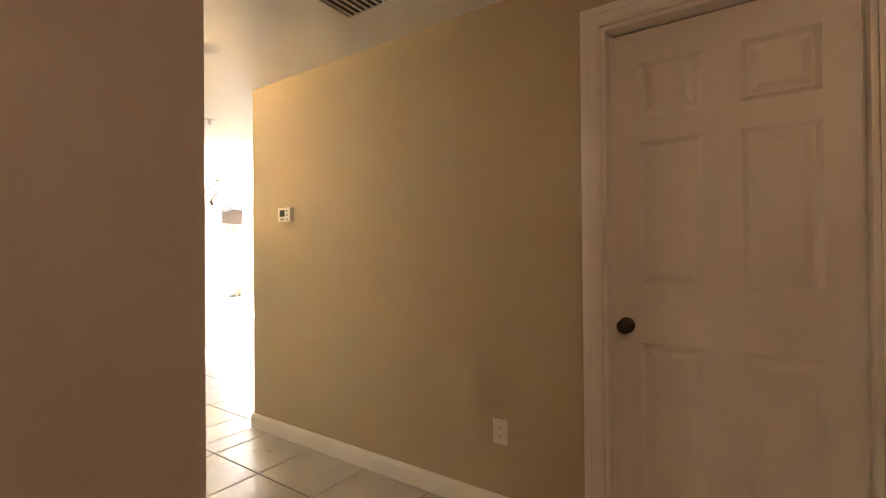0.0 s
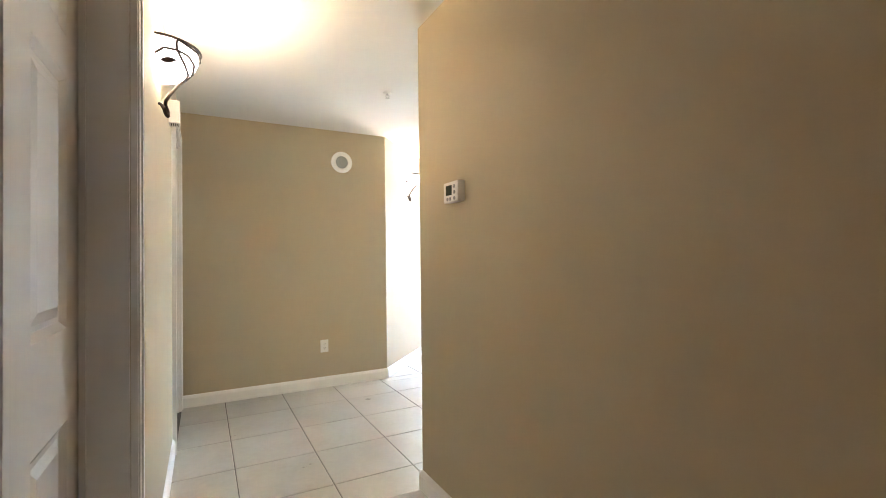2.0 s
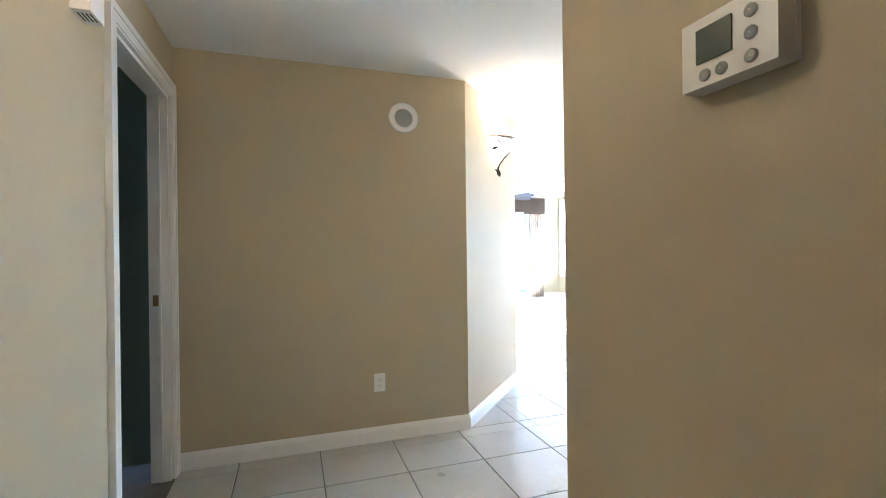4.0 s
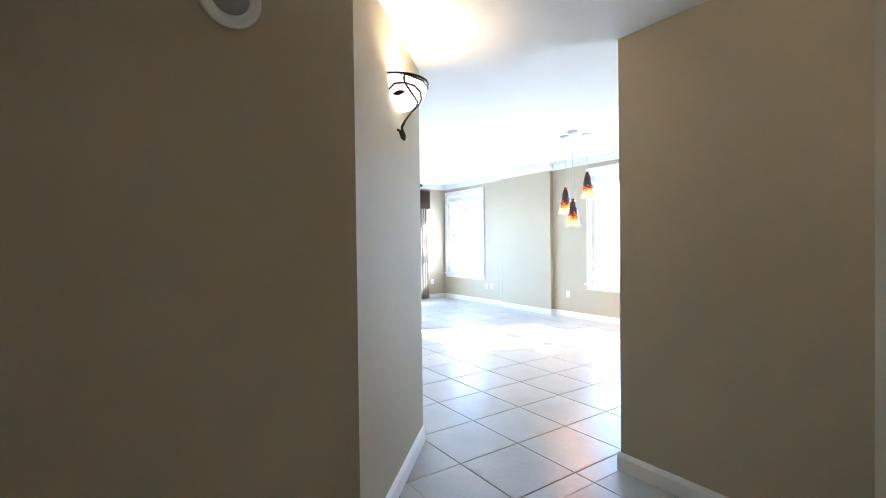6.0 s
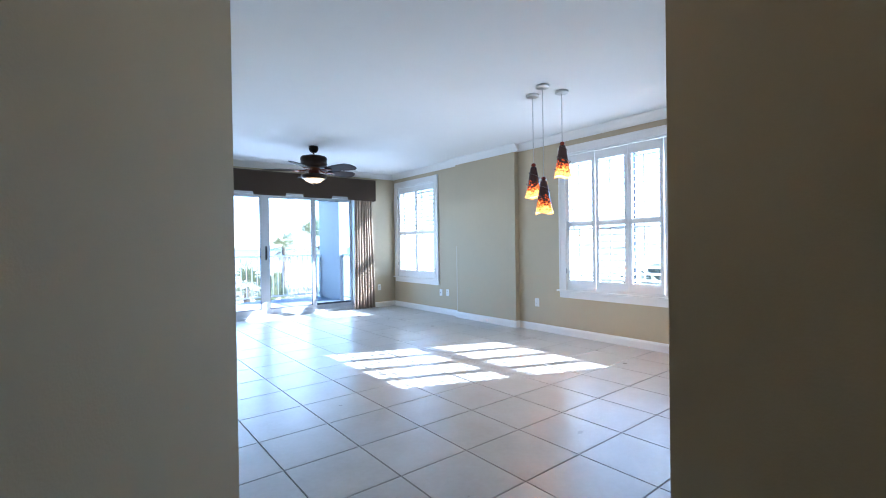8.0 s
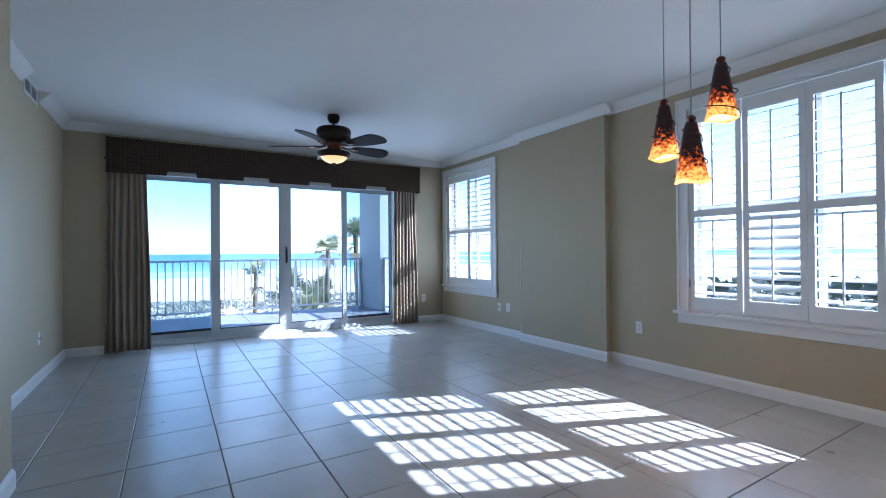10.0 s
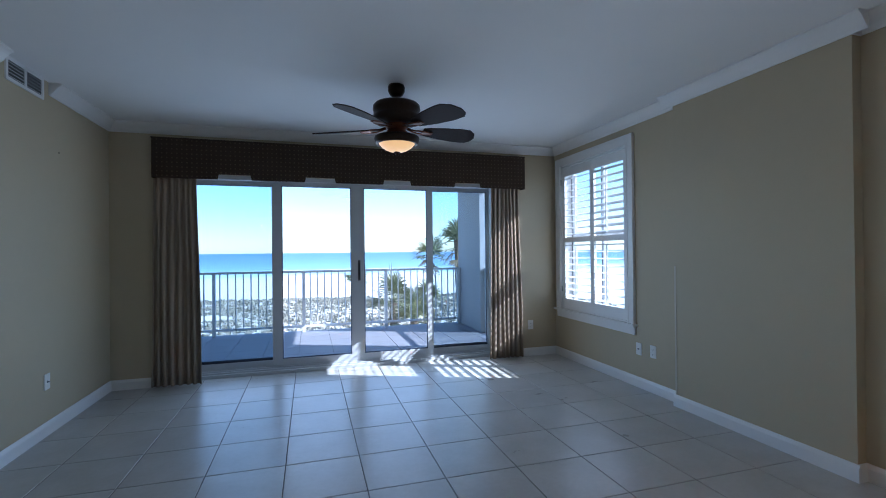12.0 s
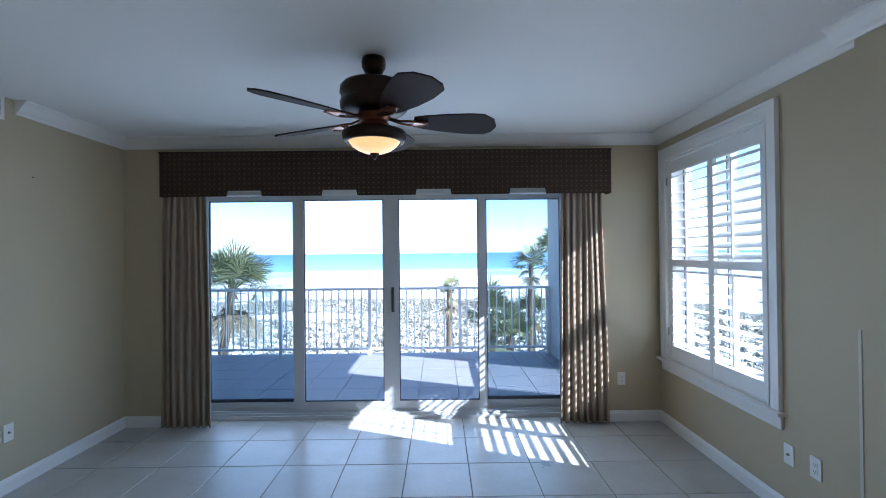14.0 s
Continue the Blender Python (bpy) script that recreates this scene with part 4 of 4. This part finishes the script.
sp = tagged(empty("fire_sprinkler", pose(-5.882, -8.44, HALL_H)), "small white and chrome sprinkler head", "sprinkler")
bm = bmesh.new()
lathe(bm, [(0.001, 0.0), (0.034, 0.0), (0.032, -0.006), (0.012, -0.010), (0.001, -0.010)], 24)
part("escutcheon", bm, PLATE, sp, smooth=True)
bm = bmesh.new()
tube(bm, [(0, 0, -0.008), (0, 0, -0.020)], 0.008, 10)
for s in (-1, 1):
    tube(bm, [(0.008 * s, 0, -0.018), (0.014 * s, 0, -0.028), (0.004 * s, 0, -0.042)], 0.0025, 6)
lathe(bm, [(0.001, -0.042), (0.016, -0.043), (0.016, -0.0445), (0.001, -0.0445)], 16)
part("head", bm, NICKEL, sp)

LABELV = "white metal air vent with dark angled blades"


def vent(m, w, h, halves, label, blades=6):
    """Local x along, z up, -y out of the surface."""
    ob = tagged(empty("air_vent", m), label, "air vent")
    bm = bmesh.new()
    f = 0.022
    for q in ((-w / 2, -h / 2, w / 2, -h / 2 + f), (-w / 2, h / 2 - f, w / 2, h / 2), (-w / 2, -h / 2 + f, -w / 2 + f, h / 2 - f), (w / 2 - f, -h / 2 + f, w / 2, h / 2 - f)):
        box(bm, q[0], -0.010, q[1], q[2], 0.0, q[3])
    if halves > 1:
        box(bm, -0.010, -0.009, -h / 2 + f, 0.010, 0.0, h / 2 - f)
    part("frame", bm, PLATE, ob, bevel=0.002)
    bm = bmesh.new()
    box(bm, -w / 2 + f, -0.0015, -h / 2 + f, w / 2 - f, -0.0005, h / 2 - f)
    part("dark_backing", bm, SLOT, ob)
    for k in range(blades):
        z = -h / 2 + f + (h - 2 * f) * (k + 0.5) / blades
        bm = bmesh.new()
        box(bm, -w / 2 + f, -0.007, -0.0015, w / 2 - f, 0.004, 0.0015, Matrix.Translation((0, -0.003, z)) @ pose(0, 0, 0, 35, 0, 0))
        part("vent_blade", bm, PLATE, ob)
    return ob


vent(facing(XW, -1.37, 2.59, (1, 0)), 0.44, 0.16, 2, LABELV, 5)
vent(Matrix.Translation((-6.52, -10.845, HALL_H)) @ pose(0, 0, 0, 90, 0, 0), 0.30, 0.30, 1, "white ceiling air register with dark angled blades", 7)

GUARD = material("clear_corner_guard", (0.56, 0.51, 0.41), 0.3)
bm = bmesh.new()
box(bm, -0.0785, -2.093, 0.10, -0.0755, -2.078, 1.20)
box(bm, -0.0785, -2.0795, 0.10, -0.066, -2.0765, 1.20)
tagged(solid("corner_guard", bm, GUARD), "pale plastic corner guard on the column edge", "corner guard")
bm = bmesh.new()
lathe(bm, [(0.004, 0.0), (0.0045, 0.006), (0.001, 0.007)], 8, facing(XW, -0.93, 2.16, (1, 0)) @ pose(0, 0, 0, 90, 0, 0))
tagged(solid("picture_nail", bm, SLOT), "small dark nail stuck in tan wall", "nail")

# ---- balcony ----
BALC = structure("balcony_floor", [(-9.0, 0.34, -0.30, -0.10, 3.14, -0.045)], CONC, "balcony slab laid with grey tiles", "balcony floor")
structure("balcony_wall", [(-0.30, 0.34, -0.045, -0.10, 0.59, 2.75), (-0.30, 1.94, -0.045, -0.10, 3.09, 2.75), (-0.30, 0.59, 2.42, -0.10, 1.94, 2.75)],
          STUCCO, "pale stucco end wall of the balcony with an opening", "wall")
structure("balcony_soffit", [(-9.0, 0.34, 2.75, 0.2, 3.25, 2.95)], STUCCO, "pale stucco soffit above the balcony", "ceiling")
structure("facade", [(-9.0, 0.34, -4.5, XW - 0.2, 0.54, 6.0), (XW - 0.2, 0.34, TOP, 0.2, 0.54, 6.0)], STUCCO, "pale stucco outer wall of the building", "wall")
RAIL = material("pale_grey_aluminium_rail", (0.82, 0.83, 0.85), 0.4, metal=0.0, vary=0.04, scale=8)


def railing(a, b, z0, top, posts, gap, label):
    a, b = Vector(a), Vector(b)
    d = b - a
    n = d.normalized()
    side = Vector((-n.y, n.x, 0))
    ob = tagged(empty("balcony_railing", Matrix.Translation((a.x, a.y, z0))), label, "railing")

    def stick(p, w, zlo, zhi, name):
        bm = bmesh.new()
        q = [p + n * i * w / 2 + side * j * w / 2 for i, j in ((-1, -1), (1, -1), (1, 1), (-1, 1))]
        lo_, hi_ = [bm.verts.new((v.x, v.y, zlo)) for v in q], [bm.verts.new((v.x, v.y, zhi)) for v in q]
        bm.faces.new(lo_[::-1])
        bm.faces.new(hi_)
        for i in range(4):
            bm.faces.new((lo_[i], lo_[(i + 1) % 4], hi_[(i + 1) % 4], hi_[i]))
        part(name, bm, RAIL, ob)

    for zc, hh, ww, nm in ((top - 0.02, 0.04, 0.055, "top_rail"), (0.10, 0.035, 0.035, "bottom_rail")):
        bm = bmesh.new()
        q = [Vector((0, 0, 0)) + side * s * ww / 2 + Vector((0, 0, zc + v * hh / 2)) for s, v in ((-1, -1), (1, -1), (1, 1), (-1, 1))]
        r0, r1 = [bm.verts.new(v) for v in q], [bm.verts.new(v + d) for v in q]
        bm.faces.new(r0[::-1])
        bm.faces.new(r1)
        for i in range(4):
            bm.faces.new((r0[i], r0[(i + 1) % 4], r1[(i + 1) % 4], r1[i]))
        part(nm, bm, RAIL, ob)
    for s in posts:
        stick(n * s, 0.05, 0.0, top - 0.04, "post")
    count = int(d.length / gap)
    for k in range(1, count):
        s = k * d.length / count
        if all(abs(s - q) > 0.04 for q in posts):
            stick(n * s, 0.019, 0.117, top - 0.04, "baluster")


railing((-8.95, 3.00, 0), (-0.31, 3.00, 0), -0.035, 1.07, [0.06, 1.49, 2.92, 4.35, 5.77, 7.21, 8.61], 0.119, "pale aluminium balcony railing with square balusters")
railing((-0.20, 0.60, 0), (-0.20, 1.93, 0), -0.045, 1.10, [0.03, 1.30], 0.10, "short pale railing in the side opening of the balcony")

# ---- beach and sea ----
ZG = -4.5


def beach_material():
    m = material("white_beach_sand", (0.70, 0.67, 0.61), 0.95, vary=0.10, scale=0.08, bump=0.5, bump_scale=2)
    return m


SAND = beach_material()
bm = bmesh.new()
xs = [-2500, -400, -150] + [-80 + 4 * i for i in range(46)] + [180, 400, 2500]
ys = [-80, -20, 0.5] + [4 + 3.2 * i for i in range(20)] + [75, 90, 105, 122]
g = {}
for i, x in enumerate(xs):
    for j, y in enumerate(ys):
        dune = max(0.0, 1 - abs(y - 40) / 26) if abs(x) < 200 else 0
        z = ZG + dune * (0.5 + 0.5 * noise.noise(Vector((x * 0.09, y * 0.12, 0.3)))) * 0.8 - (0.5 if y > 110 else 0)
        g[i, j] = bm.verts.new((x, y, z))
for i in range(len(xs) - 1):
    for j in range(len(ys) - 1):
        bm.faces.new((g[i, j], g[i + 1, j], g[i + 1, j + 1], g[i, j + 1]))
tagged(solid("ground", bm, SAND, smooth=True), "white sand beach with low dunes", "beach", kind="structure")


def sea_material():
    m = bpy.data.materials.new("gulf_water")
    m.use_nodes = True
    n, l = m.node_tree.nodes, m.node_tree.links
    b = n["Principled BSDF"]
    b.inputs["Roughness"].default_value = 0.35
    tc, sep = n.new("ShaderNodeTexCoord"), n.new("ShaderNodeSeparateXYZ")
    l.new(tc.outputs["Object"], sep.inputs[0])
    mr = n.new("ShaderNodeMapRange")
    mr.inputs["From Min"].default_value, mr.inputs["From Max"].default_value = 110, 900
    l.new(sep.outputs["Y"], mr.inputs["Value"])
    mp, no = n.new("ShaderNodeMapping"), n.new("ShaderNodeTexNoise")
    mp.inputs["Scale"].default_value = (0.006, 0.05, 1)
    no.inputs["Scale"].default_value, no.inputs["Detail"].default_value = 1.0, 6
    l.new(tc.outputs["Object"], mp.inputs["Vector"])
    l.new(mp.outputs[0], no.inputs["Vector"])
    ad = n.new("ShaderNodeMath")
    ad.operation = "MULTIPLY_ADD"
    l.new(no.outputs["Fac"], ad.inputs[0])
    ad.inputs[1].default_value = 0.16
    l.new(mr.outputs[0], ad.inputs[2])
    r = n.new("ShaderNodeValToRGB")
    e = r.color_ramp.elements
    e[0].position, e[0].color = 0.02, (0.80, 0.82, 0.80, 1)
    e[1].position, e[1].color = 1.0, (0.07, 0.17, 0.34, 1)
    for p, c in ((0.085, (0.78, 0.82, 0.82)), (0.105, (0.38, 0.58, 0.64)), (0.135, (0.70, 0.80, 0.80)), (0.155, (0.24, 0.39, 0.50)), (0.24, (0.16, 0.29, 0.43)), (0.45, (0.10, 0.20, 0.36))):
        x = e.new(p)
        x.color = (*c, 1)
    l.new(ad.outputs[0], r.inputs[0])
    l.new(r.outputs[0], b.inputs["Base Color"])
    return m


bm = bmesh.new()
box(bm, -4500, 113, ZG - 1.2, 4500, 4700, ZG - 0.35)
tagged(solid("water", bm, sea_material()), "blue-green sea with white surf along the shore", "sea", kind="structure")

# dune grass and low scrub
SCRUB = material("dry_dune_scrub", (0.19, 0.18, 0.13), 0.95, vary=0.6, scale=0.6, second=(0.38, 0.35, 0.28))
rnd = random.Random(7)
bm = bmesh.new()
for _ in range(17000):
    x, y = rnd.uniform(-40, 26), 12 + 40 * rnd.random() ** 0.8
    if noise.noise(Vector((x * 0.12, y * 0.15, 4.0))) < -0.42:
        continue
    zb = ZG + max(0.0, 1 - abs(y - 40) / 26) * (0.5 + 0.5 * noise.noise(Vector((x * 0.09, y * 0.12, 0.3)))) * 0.8
    r = rnd.uniform(0.12, 0.38)
    for k in range(5):
        a = rnd.uniform(0, 6.28)
        px, py = x + rnd.uniform(-r, r) * 0.6, y + rnd.uniform(-r, r) * 0.6
        h = rnd.uniform(0.25, 0.8) * r
        w = Vector((math.cos(a), math.sin(a), 0)) * r * 0.5
        v = [bm.verts.new((px - w.x, py - w.y, zb)), bm.verts.new((px + w.x, py + w.y, zb)), bm.verts.new((px + w.x * 0.3 + rnd.uniform(-.2, .2), py + w.y * 0.3, zb + h))]
        bm.faces.new(v)
tagged(solid("dune_scrub", bm, SCRUB), "dry grey-green scrub scattered over the dunes", "scrub", kind="stuff")

# far scrub trees east of the building
TREES = material("dark_coastal_foliage", (0.11, 0.12, 0.08), 0.9, vary=0.5, scale=0.8)
bm = bmesh.new()
for _ in range(1500):
    x, y = rnd.uniform(16, 40), rnd.uniform(-22, 12)
    z = ZG + rnd.uniform(0.2, 1.0) ** 1.0 * (3.7 + 1.5 * noise.noise(Vector((x * 0.2, y * 0.25, 1))))
    r = rnd.uniform(0.4, 0.9)
    for k in range(3):
        v = [bm.verts.new(Vector((x, y, z)) + Vector((rnd.uniform(-r, r), rnd.uniform(-r, r), rnd.uniform(-r, r) * 0.6))) for _ in range(3)]
        bm.faces.new(v)
tagged(solid("coastal_trees", bm, TREES), "dark green coastal trees beyond the side windows", "trees", kind="stuff")

# ---- palms near the balcony ----
FROND = material("palm_frond_green", (0.11, 0.14, 0.06), 0.55, vary=0.45, scale=5, second=(0.24, 0.23, 0.12))
DEADF = material("dry_palm_frond", (0.22, 0.17, 0.10), 0.9, vary=0.4, scale=6)
TRUNK = material("fibrous_palm_trunk", (0.15, 0.115, 0.08), 0.95, vary=0.5, scale=7, bump=0.6, bump_scale=30, stretch=(1, 1, 2))


def fan_frond(bm, base, az, el, stem, length, blades, rnd):
    """A fan leaf: a stem, and narrow blades that spread from its end and droop."""
    d = Vector((math.cos(az) * math.cos(el), math.sin(az) * math.cos(el), math.sin(el)))
    tip = base + d * stem + Vector((0, 0, -0.10 * stem))
    tube(bm, [base, base + d * stem * 0.5, tip], [0.014, 0.011, 0.008], 5, cap=False)
    side = d.cross(Vector((0, 0, 1))).normalized()
    up = side.cross(d).normalized()
    for k in range(blades):
        f = (k + 0.5) / blades * 2 - 1
        ang = f * 1.75 + rnd.uniform(-0.06, 0.06)
        v = d * math.cos(ang) + side * math.sin(ang) + up * 0.15 * math.cos(ang * 1.3)
        L = length * (1 - 0.25 * abs(f)) * rnd.uniform(0.85, 1.05)
        wv = v.cross(up).normalized() * 0.018
        droop = Vector((0, 0, -0.22 * L * rnd.uniform(0.5, 1.5)))
        p0, p1, p2 = tip, tip + v * L * 0.6 + droop * 0.25, tip + v * L + droop
        a = [bm.verts.new(p0 - wv * 0.4), bm.verts.new(p0 + wv * 0.4), bm.verts.new(p1 + wv), bm.verts.new(p1 - wv), bm.verts.new(p2)]
        bm.faces.new((a[0], a[1], a[2], a[3]))
        bm.faces.new((a[3], a[2], a[4]))


def palm(x, y, top, crown, fronds, seed, lean, label, spiky=False):
    r = random.Random(seed)
    ob = tagged(empty("palm_tree", pose(x, y, ZG)), label, "palm", group="palms below the balcony")
    h = top - ZG
    bm = bmesh.new()
    pts = [(lean * t * t, 0.1 * math.sin(3 * t), h * t) for t in (i / 14 for i in range(15))]
    tube(bm, pts, [(0.075 if spiky else 0.13) * (1 + 0.12 * math.sin(i * 2.3)) * (1.15 - 0.3 * i / 14) for i in range(15)], 10)
    part("trunk", bm, TRUNK, ob)
    cen = Vector((lean, 0.1 * math.sin(3), h))
    groups = {"crown": (fronds, -0.15, 1.45, FROND), "dead_fronds": (max(3, fronds // 7), -1.4, -0.8, DEADF)}
    for name, (count, e0, e1, mat) in groups.items():
        bm = bmesh.new()
        for k in range(count):
            az = k * 2.39996 + r.uniform(-0.3, 0.3)
            el = r.uniform(e0, e1)
            start = cen + Vector((0, 0, r.uniform(-0.25, 0.05)))
            fan_frond(bm, start, az, el, crown * r.uniform(0.35, 0.6), crown * r.uniform(0.5, 0.75), 14 if spiky else 22, r)
        part(name, bm, mat, ob)
    return ob


palm(-7.75, 7.0, 0.80, 1.35, 40, 3, 0.55, "sabal palm with a dense round green crown")
palm(0.27, 7.5, 1.30, 0.66, 18, 5, 0.05, "slender palm with a ragged sparse crown", True)
palm(0.42, 4.9, 1.62, 0.58, 16, 8, -0.15, "slender wind-worn palm close to the balcony", True)
palm(-1.87, 7.47, 0.62, 0.52, 12, 11, 0.05, "short spiky palm with pale dry fronds", True)
palm(-0.54, 8.88, -0.20, 1.05, 26, 14, 0.0, "low bushy palm with spreading fronds")
palm(-0.45, 6.76, -0.50, 0.85, 22, 17, 0.1, "low bushy palm with drooping fronds")
palm(0.72, 9.4, -0.15, 0.75, 16, 21, 0.0, "low palm with a dark drooping crown")

# ---- tiles last ----
lay(FLOOR, [(XW, -7.395, 0, 0.0), (-4.40, 0.0, -0.78, 0.125), (-5.47, Y_SPK + 0.002, XW, -6.40), (-9.28, -13.48, X_T, -11.03), (-7.25, -11.03, X_T, -9.39), (-7.25, -9.39, -3.92, -7.395), (-7.25, -7.395, XW, Y_SPK + 0.002)],
    X0, Y0, P, 0.0, 0.01, TILE, lambda x, y: x < -5.6 and y > -7.2)
lay(BALC, [(-8.9, 0.35, -0.30, 3.12)], -1.85, 0.30, 0.46, -0.035, 0.012, BTILE)
